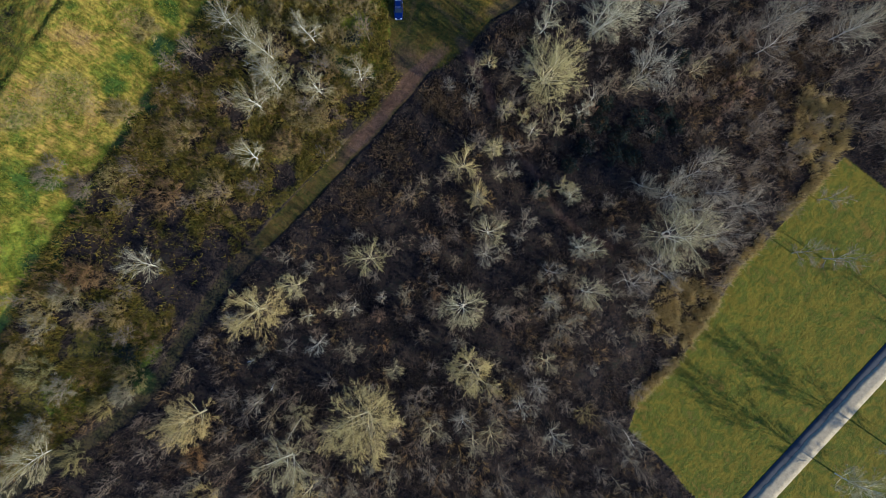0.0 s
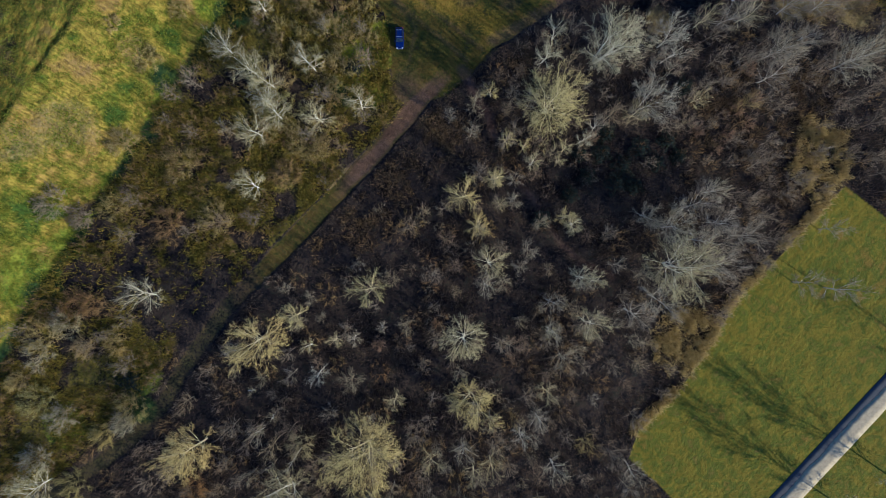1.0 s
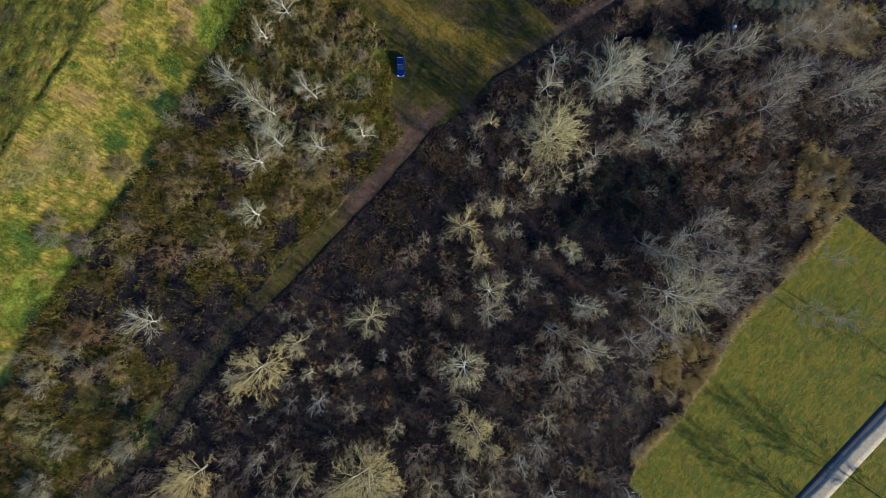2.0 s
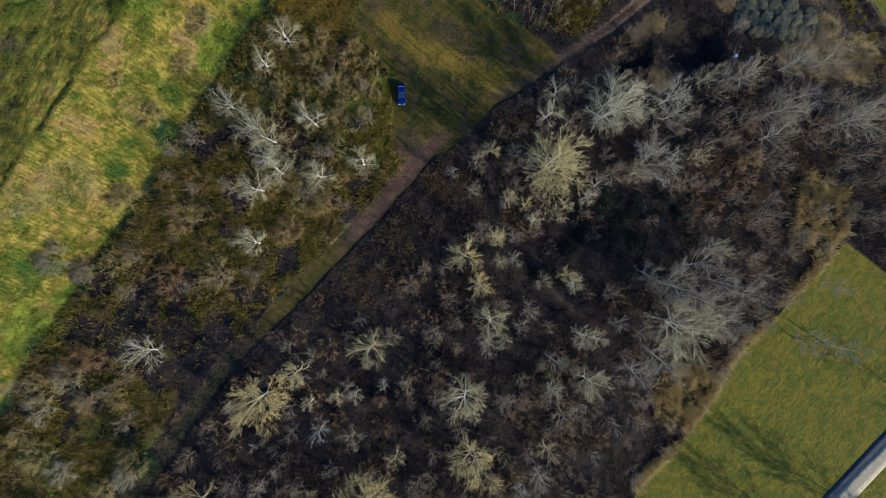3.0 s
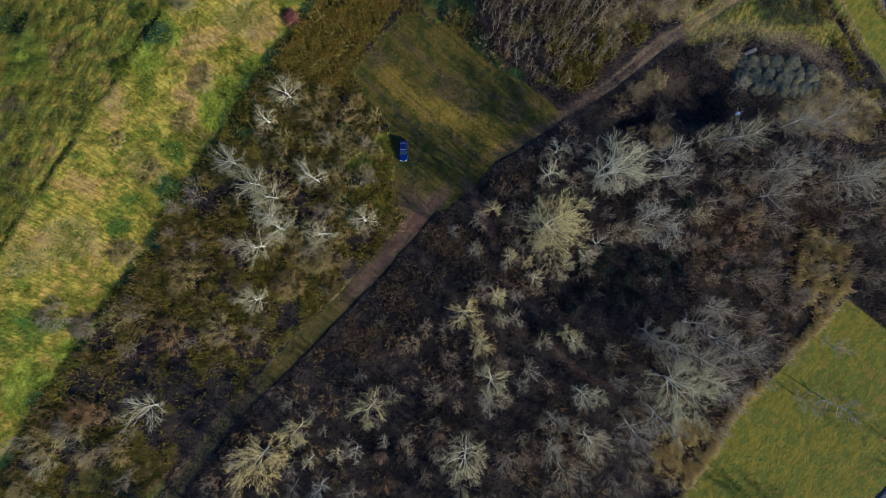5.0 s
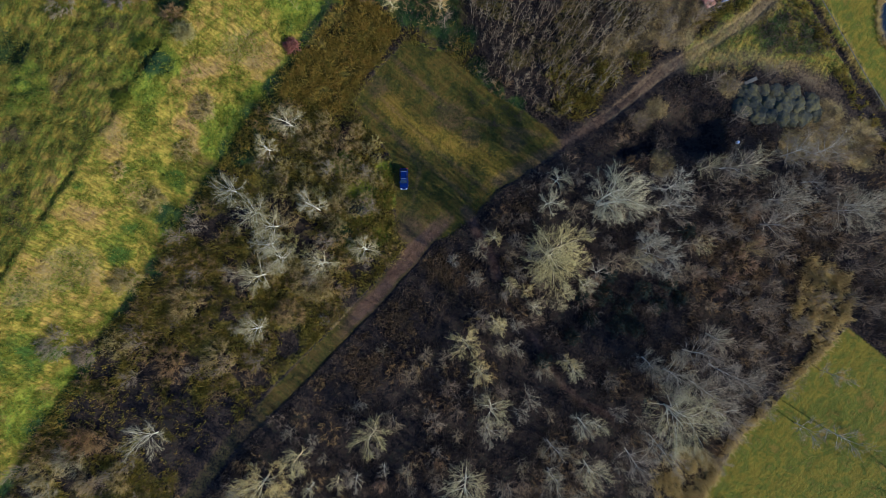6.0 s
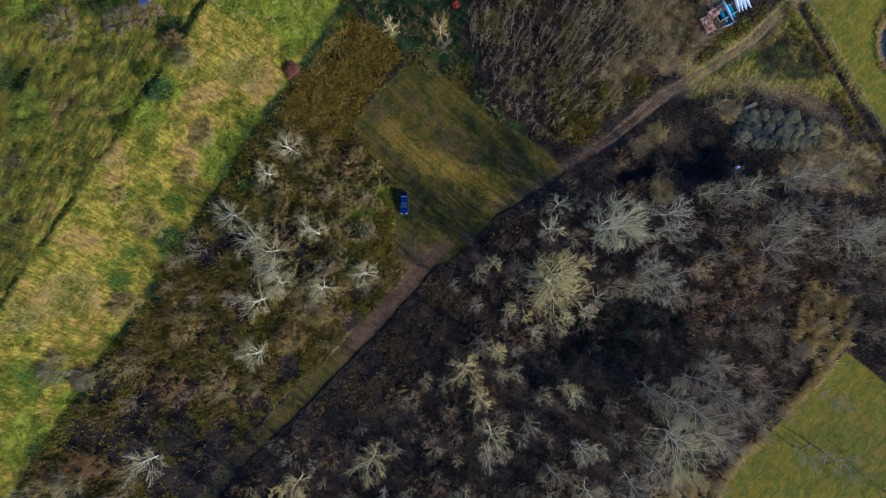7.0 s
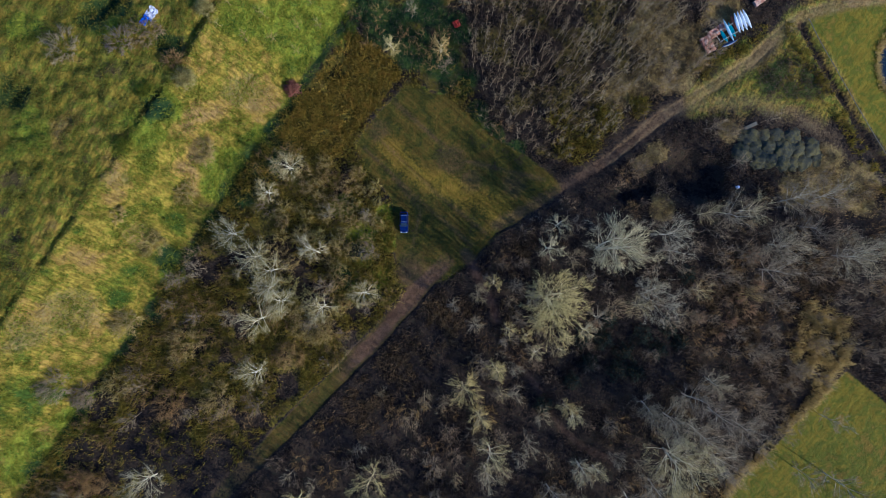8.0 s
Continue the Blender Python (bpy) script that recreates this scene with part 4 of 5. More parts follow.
def evergreen(seed, x, y, high, wide):
    """A low thicket of stems under a shell of small dark leaves."""
    rng = np.random.RandomState(seed)
    root = new("evergreen_shrub")
    arms = []
    for j in range(9):
        turn, out = 2.4 * j, rng.uniform(0.2, 0.9)
        way = (math.cos(turn) * out * wide, math.sin(turn) * out * wide, high)
        arms.append((wander(rng, (0, 0, -0.15), way, 0.8 * math.hypot(out * wide, high), 3, 0.02, 0.12), 0.05, 0.02))
    limb = [(p[k], p[k + 1], 0.045 - 0.01 * k, 0.035 - 0.01 * k) for p, _, _ in arms for k in range(3)]
    mesh_part("stem", wood_mesh("stem", limb, M_BROWN, 3), root)
    n = 900
    d = unit(rng.normal(0, 1, (n, 3)))
    d[:, 2] = np.abs(d[:, 2])
    lump = 0.75 + 0.35 * np.sin(3 * d[:, 0] * 2 + seed) * np.cos(4 * d[:, 1] + seed) + rng.normal(0, 0.08, n)
    c = d * lump[:, None] * np.array([wide, wide, high])
    u = unit(rng.normal(0, 1, (n, 3)))
    w = unit(np.cross(u, d + rng.normal(0, 0.3, (n, 3))))
    size = rng.uniform(0.10, 0.2, n)[:, None]
    v = np.stack([c - u * size, c + w * size * 0.6, c + u * size, c - w * size * 0.6], 1).reshape(-1, 3)
    tagged(mesh_part("crown", mesh_of("crown", v, np.arange(4 * n).reshape(-1, 4), M_IVY), root), kind="stuff")
    return tagged(stand(root, x, y), "dark evergreen shrub in the shaded wood", "shrub", "evergreen shrubs")


for k, (x, y, h, r) in enumerate([(20.6, 12.6, 2.6, 2.2), (33.0, 26.5, 2.4, 2.6), (37.5, 24.0, 2.2, 2.4), (41.0, 27.5, 2.6, 2.6), (44.8, 24.5, 2.2, 2.4), (36.0, 20.0, 2.4, 2.6), (30.0, 21.5, 2.0, 2.2), (40.0, 19.5, 2.2, 2.4),
                                  (47.0, 29.0, 2.4, 2.4), (34.0, 30.5, 2.2, 2.2), (28.4, 26.0, 2.0, 2.0), (50.5, 40.5, 2.6, 2.2), (49.6, 26.0, 2.0, 2.0), (26.5, 17.5, 2.0, 2.2), (-66.0, -22.0, 2.2, 2.6), (-19.0, 44.0, 1.8, 2.0)]):
    evergreen(300 + k, x, y, h, r)

# ---- the fill of the wood: prototypes and copies ----


def scatter(seed, count, near, weight):
    """Random places at least near metres apart, more often where weight is high."""
    rng = np.random.RandomState(seed)
    grid, out = {}, []
    xs, ys = rng.uniform(-100, 100, count), rng.uniform(-60, 106, count)
    keep = rng.rand(count) < weight(xs, ys)
    for x, y in zip(xs[keep], ys[keep]):
        cx, cy = int(x // near), int(y // near)
        if any((x - a) ** 2 + (y - b) ** 2 < near * near for i in (-1, 0, 1) for j in (-1, 0, 1) for a, b in grid.get((cx + i, cy + j), ())):
            continue
        grid.setdefault((cx, cy), []).append((x, y))
        out.append((float(x), float(y)))
    return out


rng_fill = random.Random(5)


def raw(me):
    v = np.empty(len(me.vertices) * 3)
    f = np.empty(len(me.loops), np.int32)
    me.vertices.foreach_get("co", v)
    me.loops.foreach_get("vertex_index", f)
    return v.reshape(-1, 3), f.reshape(-1, 3)


def fill(protos, places, lo, hi, label, category, group, limit, rest_name):
    """Copies of the prototypes; past the limit those farther from the middle are joined into one."""
    places = sorted(places, key=lambda p: abs(p[0] + 5))
    rest, material = [], None
    for k, (x, y) in enumerate(places):
        proto = protos[rng_fill.randrange(len(protos))]
        turn, size, tall = rng_fill.uniform(0, 360), rng_fill.uniform(lo, hi), rng_fill.uniform(0.85, 1.2)
        if k < limit:
            tagged(planted(proto, x, y, turn, size, tall), label, category, group)
            continue
        c, sn = math.cos(radians(turn)) * size, math.sin(radians(turn)) * size
        for o in proto.children:
            v, f = raw(o.data)
            rest.append((np.stack([v[:, 0] * c - v[:, 1] * sn + x, v[:, 0] * sn + v[:, 1] * c + y, v[:, 2] * size * tall + height_at(x, y)], 1), f))
            material = o.data.materials[0]
    if rest:
        tagged(new(rest_name, mesh_of(rest_name, *joined(rest), material)), "thicket of " + label, "thicket", kind="stuff")
    for p in protos:
        for o in (*p.children_recursive, p):
            bpy.data.objects.remove(o)


east_thin = lambda x, y: 1 - 0.93 * step(2, -2, area_gap(HEATH, x, y)) - 0.9 * step(16, 9, np.hypot((x - 37) * 0.9, (y - 21) * 1.15))
clear_of = lambda x, y: (1 - 0.95 * spots(SHADED_FLOOR, x, y)) * step(0.95, 1.15, np.hypot((x - 69.5) / 11.5, (y - 67) / 5.5)) * step(3.5, 6.0, np.hypot(x - 53, y + 15)) * step(2.5, 5.5, np.hypot((x - 81) * 1.2, (y - 26) * 0.7)) * step(7, 10, np.hypot(x - 62, y - 93)) * step(0, 2, area_gap(SAPLINGS, x, y)) * step(0, 3, area_gap(WEED_PATCH, x, y))
wide_of = lambda x, y: step(3.6, 5.5, line_gap(TRACK, x, y)) * step(3.8, 5.5, line_gap(FARM_TRACK, x, y)) * step(1.5, 4.0, area_gap(CLEARING, x, y)) * step(1.5, 4.0, area_gap(FIELD, x, y))
fill([tree(200 + k, 8.5, 2.4, M_HAZE, M_HAZE, limbs=13, split=3, depth=0, twigs=4, trunk_r=0.055, twig_r=0.013, rise=40, bare=0.25) for k in range(7)],
     scatter(1, 5200, 3.6, lambda x, y: wooded(x, y) * wide_of(x, y) * (0.08 + 0.92 * (1 - west(x, y))) * east_thin(x, y) * (0.15 + 0.85 * step(0.38, 0.58, fbm(x, y, 12, 3, 2))) * clear_of(x, y)),
     0.65, 1.3, "bare grey-brown young tree in the wood", "tree", "young trees of the wood", 230, "young_tree_thicket")
fill([shrub(230 + k, 3.2, 2.5, M_HAZE, M_HAZE) for k in range(6)],
     scatter(2, 2600, 3.4, lambda x, y: wooded(x, y) * (1 - 0.7 * west(x, y)) * east_thin(x, y) * clear_of(x, y) * step(0.36, 0.58, fbm(x, y, 9, 3, 0)) * (1 - 0.8 * west(x, y))),
     0.55, 1.25, "leafless grey shrub in the undergrowth", "shrub", "shrubs of the wood", 85, "grey_shrub_thicket")
fill([shrub(250 + k, 2.6, 3.0, M_BROWN, M_BROWN, stems=14) for k in range(6)],
     scatter(3, 4200, 3.3, lambda x, y: wooded(x, y) * (0.22 + 0.6 * west(x, y)) * step(0.30, 0.52, fbm(x, y, 11, 3, 5)) * east_thin(x, y) * clear_of(x, y)),
     0.6, 1.25, "leafless tan-brown shrub in the undergrowth", "shrub", "shrubs of the wood", 80, "brown_shrub_thicket")
fill([shrub(290 + k, 2.6, 1.7, M_TAN, M_TAN, stems=16, split=4, twigs=3, twig_r=0.014) for k in range(5)],
     scatter(6, 12000, 1.9, lambda x, y: 0.85 * step(0.5, -1.0, area_gap(COPSE, x, y)) * step(0.26, 0.5, fbm(x, y, 8, 3, 3))),
     0.8, 1.4, "tan leafless shrub in a copse beside the meadow", "shrub", "shrubs of the copse", 85, "copse_thicket")
fill([tree(270 + k, 8.0, 1.05, M_SAPLING, M_SAPLING, limbs=9, split=2, depth=0, twigs=3, trunk_r=0.05, twig_r=0.010, bare=0.3, rise=58, name="sapling") for k in range(6)],
     scatter(4, 40000, 1.12, lambda x, y: step(0.5, -0.5, area_gap(SAPLINGS, x, y)) * step(0.2, 0.45, fbm(x, y, 5, 2, 1))),
     0.6, 1.25, "slender grey-brown sapling in a dense stand", "tree", "stand of saplings", 280, "sapling_thicket")

# ---- undergrowth and grass ----


def blades(name, seed, box, density, weight, height, width, material, per, spread, lean, label, category):
    """Tufts of grass or dead stalks, joined; density is tufts for each square metre of the box."""
    rng = np.random.RandomState(seed)
    x0, y0, x1, y1 = box
    count = int((x1 - x0) * (y1 - y0) * density)
    x, y = rng.uniform(x0, x1, count), rng.uniform(y0, y1, count)
    keep = rng.rand(count) < weight(x, y)
    x, y, z = x[keep], y[keep], ground_height(x[keep], y[keep])
    x, y, z = np.repeat(x, per), np.repeat(y, per), np.repeat(z, per)
    n = len(x)
    x, y = x + rng.normal(0, spread, n), y + rng.normal(0, spread, n)
    az, h = rng.uniform(0, 2 * math.pi, n), height * rng.uniform(0.5, 1.25, n)
    base = np.stack([x, y, z - 0.12], 1)
    side = np.stack([np.cos(az), np.sin(az), 0 * az], 1) * (width * rng.uniform(0.6, 1.3, n))[:, None]
    to = rng.normal(0, lean, (n, 2)) * h[:, None]
    tip = base + np.stack([to[:, 0], to[:, 1], h], 1)
    v = np.stack([base - side, base + side, tip], 1).reshape(-1, 3)
    f = np.arange(3 * n).reshape(-1, 3)
    tagged(new(name, mesh_of(name, v, f, material)), label, category, kind="stuff")


patchy = lambda x, y, s, seed, lo, hi: step(lo, hi, fbm(x, y, s, 3, seed))
ALL = (-98, -58, 98, 104)
blades("undergrowth", 21, ALL, 6.6, lambda x, y: grown(x, y) * (1 - 0.93 * spots(SHADED_FLOOR, x, y)) * (1 - 0.4 * west(x, y)) * step(-1, 1, area_gap(WEED_PATCH, x, y)) * (0.25 + 0.75 * patchy(x, y, 4, 1, 0.38, 0.6)), 0.75, 0.05, M_BRUSH, 4, 0.25, 0.36, "dead brown stalks and leaf litter of the woodland floor", "undergrowth")
blades("yellow_weeds", 22, (-98, -58, 8, 98), 11.0, lambda x, y: grown(x, y) * step(84, 78, y) * (1 - 0.9 * spots(SHADED_FLOOR, x, y)) * west(x, y) * np.maximum(0.9 * spots(WEEDY, x, y) * (0.2 + 0.8 * patchy(x, y, 1.5, 3, 0.4, 0.55)), 0.65 * patchy(x, y, 5, 3, 0.34, 0.54)), 0.8, 0.095, M_WEED, 6, 0.28, 0.5, "yellowed dead weeds in clumps", "weeds")
blades("golden_weeds", 37, (-40, 60, -6, 98), 11.0, lambda x, y: step(0.5, -0.5, area_gap(WEED_PATCH, x, y)) * (0.12 + 0.88 * patchy(x, y, 1.7, 3, 0.42, 0.54)), 0.8, 0.11, M_GOLDWEED, 6, 0.3, 0.5, "golden-brown dead weeds standing in coarse clumps", "weeds")
blades("bank_grass", 23, (-98, -40, 0, 104), 14.0, lambda x, y: step(-1.5, 0, bank_across(x, y)) * step(18.5, 15, bank_across(x, y)) * (1 - 0.9 * spots(DEEP, x, y)) * (0.35 + 0.65 * patchy(x, y, 1.6, 2, 0.4, 0.6)), 0.26, 0.07, M_STRAW, 4, 0.25, 0.9, "straw-coloured tussock grass on the sunlit bank", "grass")
blades("terrace_grass", 24, (-98, 0, -20, 104), 14.0, lambda x, y: step(0, -1, bank_across(x, y)) * (0.3 + 0.7 * patchy(x, y, 1.6, 4, 0.42, 0.6)), 0.28, 0.07, M_GREEN, 4, 0.25, 0.9, "rough green and ochre grass of the terrace", "grass")
blades("bank_tussocks", 31, (-98, -40, 0, 104), 12.0, lambda x, y: step(-1.0, 0.5, bank_across(x, y)) * step(20, 17, bank_across(x, y)) * np.maximum(0.8 * spots(LUSH, x, y) * patchy(x, y, 1.4, 0, 0.4, 0.55), 0.75 * (1 - 0.9 * spots(DEEP, x, y)) * patchy(x, y, 2.4, 5, 0.54, 0.64)), 0.5, 0.08, M_LUSH, 5, 0.22, 0.7, "deep-green tussocks on the bank", "grass")
blades("terrace_tussocks", 32, (-98, 0, -20, 104), 10.0, lambda x, y: step(0, -1, bank_across(x, y)) * 0.8 * patchy(x, y, 2.6, 1, 0.52, 0.62), 0.4, 0.08, M_GREEN, 5, 0.25, 0.8, "green and ochre tussocks on the terrace", "grass")
blades("edge_reeds", 25, (36, -58, 98, 36), 20.0, lambda x, y: np.maximum.reduce([step(1.8, 0.4, np.abs(line_gap(FIELD[:6], x, y) - 0.7)) * step(-0.6, 0.4, area_gap(FIELD, x, y)) * patchy(x, y, 3, 1, 0.35, 0.55),
                                                        step(-0.3, 0.5, area_gap(FIELD, x, y)) * step(8.5, 4, np.hypot((x - 81) * 1.2, (y - 26) * 0.7) + 6 * (fbm(x, y, 5, 2, 4) - 0.5)) * (0.1 + 0.9 * patchy(x, y, 1.5, 0, 0.44, 0.54)),
                                                        step(-0.3, 0.5, area_gap(FIELD, x, y)) * step(6, 4, np.hypot((x - 52) * 0.7, (y + 14) * 0.7)) * (0.1 + 0.9 * patchy(x, y, 1.5, 0, 0.42, 0.52))]), 1.3, 0.07, M_REED, 6, 0.25, 0.4, "dry yellow reeds along the field's edge", "reeds")
blades("stand_grass", 34, (30, 52, 98, 100), 12.0, lambda x, y: grown(x, y) * spots(PALE, x, y) * (0.25 + 0.75 * patchy(x, y, 2.0, 4, 0.4, 0.56)), 0.5, 0.06, M_REED, 4, 0.25, 0.7, "pale dry grass at the edges of the stand and the tracks", "grass")
blades("stand_weeds", 35, (16, 60, 42, 78), 9.0, lambda x, y: grown(x, y) * spots([(24.5, 70, 3), (28, 67.8, 4), (22.7, 72.5, 2), (33.5, 73.5, 2.5), (40, 76, 2.5), (13, 73, 2)], x, y) * patchy(x, y, 1.6, 3, 0.34, 0.5), 1.2, 0.11, M_WEED, 4, 0.3, 0.5, "golden dead weeds at the foot of the sapling stand", "weeds")
blades("rusty_undergrowth", 33, (-40, -10, 98, 60), 7.0, lambda x, y: wooded(x, y) * spots([(-1, 30, 6), (-9, 21, 5), (-16, 12, 5), (-23, 5, 4), (69, 30, 6), (62, 40, 5), (78, 40, 6), (56, 33, 4), (12, 30, 5), (16, 42, 4), (72, 20, 5)], x, y) * patchy(x, y, 2.0, 2, 0.42, 0.56), 0.8, 0.09, M_RUSTLEAF, 5, 0.3, 0.6, "rusty dead leaves and stalks of the woodland floor", "undergrowth")
blades("pallet_weeds", 36, (48, 78, 70, 94), 9.0, lambda x, y: spots([(57.9, 86.4, 3.2), (62.4, 87.6, 3), (54.3, 84.4, 2.4), (66, 91, 2), (79.5, 79.5, 2.4), (77.2, 85, 2.2)], x, y) * step(1.6, 2.8, line_gap(FARM_TRACK, x, y)) * patchy(x, y, 1.5, 3, 0.36, 0.52), 0.7, 0.09, M_WEED, 5, 0.28, 0.5, "olive-gold dead weeds beside the stacked tiles", "weeds")
blades("pond_reeds", 26, (87, 72, 101, 100), 12.0, lambda x, y: step(1.6, 0.5, np.abs(area_gap(POND, x, y) - 0.6)), 0.9, 0.06, M_REED, 5, 0.15, 0.35, "dry tan reeds round the pond", "reeds")
blades("ditch_weeds", 27, (70, 40, 98, 98), 8.0, lambda x, y: step(2.2, 0.8, np.abs(line_gap([(a - 1.9, b - 1.3) for a, b in DITCH], x, y))) * patchy(x, y, 1.5, 3, 0.4, 0.55), 0.8, 0.07, M_WEED, 5, 0.15, 0.4, "yellow weeds along the ditch", "weeds")
blades("meadow_grass", 28, ALL, 5.0, lambda x, y: np.maximum(step(0, -1, area_gap(CLEARING, x, y)), step(0, -1, area_gap(FIELD, x, y))) * patchy(x, y, 2.0, 5, 0.5, 0.7), 0.14, 0.05, M_GREEN, 3, 0.2, 0.8, "short mown meadow grass", "grass")

blades("yard_weeds", 29, (44, 60, 90, 98), 8.0, lambda x, y: np.maximum.reduce([spots([(70, 82.5, 4), (76, 82, 4), (72, 85, 3)], x, y) * 0.8,  spots([(48, 70.5, 3), (56, 72.5, 3)], x, y) * 0.6])
       * step(1.8, 3.0, line_gap(FARM_TRACK, x, y)) * step(1.5, 2.5, line_gap(TRACK_LOOP, x, y)), 0.6, 0.06, M_BRUSH, 5, 0.2, 0.5, "rough weeds between the farm tracks", "weeds")

# ---- road, path edge and pond ----


def ribbon(name, line, off0, off1, lift, thick, material, label, category, jag=0.0, seed=0):
    """A strip along a line, between two distances to its right, lying on the ground."""
    rows = []
    for (ax, ay), (bx, by) in zip(line[:-1], line[1:]):
        n = max(2, int(math.hypot(bx - ax, by - ay) / 0.5))
        d = unit(np.array([bx - ax, by - ay]))
        right = np.array([d[1], -d[0]])
        for k in range(n):
            rows.append((np.array([ax, ay]) + (np.array([bx, by]) - np.array([ax, ay])) * k / n, right))
    m = len(rows)
    p, r = np.array([q for q, _ in rows]), np.array([q for _, q in rows])
    k = np.arange(m)
    wob0 = jag * (fbm(k * 0.5, 0 * k, 1.3, 3, seed) - 0.5) * 2 + jag * 1.2 * (fbm(k * 0.5, 0 * k, 7, 2, seed + 1) - 0.5) * 2
    cols = []
    for q in (0.0, 0.33, 0.67, 1.0):
        at = p + r * (off0 + wob0 * (1 - q) + (off1 - off0) * q)[:, None] if jag else p + r * (off0 + (off1 - off0) * q)
        cols.append(np.column_stack([at, ground_height(at[:, 0], at[:, 1]) + lift]))
    top = np.stack(cols, 1)
    low = top - np.array([0, 0, thick])
    v = np.concatenate([top.reshape(-1, 3), low.reshape(-1, 3)])
    f = []
    for i in range(m - 1):
        for c in range(3):
            a = i * 4 + c
            f.append((a, a + 4, a + 5, a + 1))
        e0, e1, o = i * 4, i * 4 + 3, 4 * m
        f.append((e0, e0 + o, e0 + 4 + o, e0 + 4))
        f.append((e1, e1 + 4, e1 + 4 + o, e1 + o))
    return tagged(new(name, mesh_of(name, v, f, material)), label, category, kind="structure")


M_ASPHALT = plain_material("old_asphalt", (0.056, 0.056, 0.058), 0.9, 0.3, 0.6, bump=0.02)
M_GRAVEL = plain_material("pale_gravel", (0.36, 0.29, 0.165), 0.95, 0.35, 1.2, bump=0.04)
M_CONCRETE = plain_material("weathered_concrete", (0.10, 0.093, 0.075), 0.9, 0.3, 1.5, bump=0.02)
ROAD_EDGE = [(30, -90.5), (64.6, -53.8), (95.7, -20.3), (190, 81)]
ribbon("road", ROAD_EDGE, 0.0, 3.4, 0.06, 0.3, M_ASPHALT, "old grey-blue asphalt lane beside the field", "road")
ribbon("road_verge", ROAD_EDGE, 1.9, 5.3, 0.10, 0.3, M_GRAVEL, "pale gravel verge strewn along the asphalt lane", "road", 0.35, 2)
ribbon("kerb", [(a + 1.7, b + 1.15) for a, b in DITCH], 0.0, 0.16, 0.02, 0.10, M_CONCRETE, "narrow pale concrete edge along a ditch", "kerb")


def build_pond():
    n = Nodes("dark_pond_water", 0.08, 0.5)
    n.bump(n.noise(1.5, 3), 0.01, 0.3)
    mat = n.done((0.012, 0.02, 0.03))
    bm = bmesh.new()
    top = [bm.verts.new((x, y, -2.1)) for x, y in [(115, 97), (98, 97), (91.4, 92), (90.4, 86), (92.4, 80), (98, 77), (115, 75)]]
    face = bm.faces.new(top)
    if face.normal.z < 0:
        face.normal_flip()
    tagged(part("water", bm, mat), "still dark water of a small pond", "water", kind="structure")


build_pond()

# ---- things ----


def box_bm(bm, x0, y0, z0, x1, y1, z1, bevel=0.0):
    vs = [bm.verts.new(c) for c in ((x0, y0, z0), (x1, y0, z0), (x1, y1, z0), (x0, y1, z0), (x0, y0, z1), (x1, y0, z1), (x1, y1, z1), (x0, y1, z1))]
    fs = [bm.faces.new([vs[i] for i in q]) for q in ((3, 2, 1, 0), (4, 5, 6, 7), (0, 1, 5, 4), (1, 2, 6, 5), (2, 3, 7, 6), (3, 0, 4, 7))]
    if bevel:
        bmesh.ops.bevel(bm, geom=list({e for f in fs for e in f.edges}), offset=bevel, segments=2, affect="EDGES", profile=0.6)


def box_part(name, size, material, parent, label="", bevel=0.0):
    bm = bmesh.new()
    box_bm(bm, *size, bevel)
    return part(name, bm, material, parent, label)


def loft(bm, rings):
    """Joins rings of points with quads and closes the ends."""
    made = [[bm.verts.new(p) for p in ring] for ring in rings]
    for a, b in zip(made[:-1], made[1:]):
        for k in range(len(a)):
            j = (k + 1) % len(a)
            bm.faces.new((a[k], a[j], b[j], b[k]))
    bm.faces.new(made[0][::-1])
    bm.faces.new(made[-1])
    bmesh.ops.recalc_face_normals(bm, faces=bm.faces)


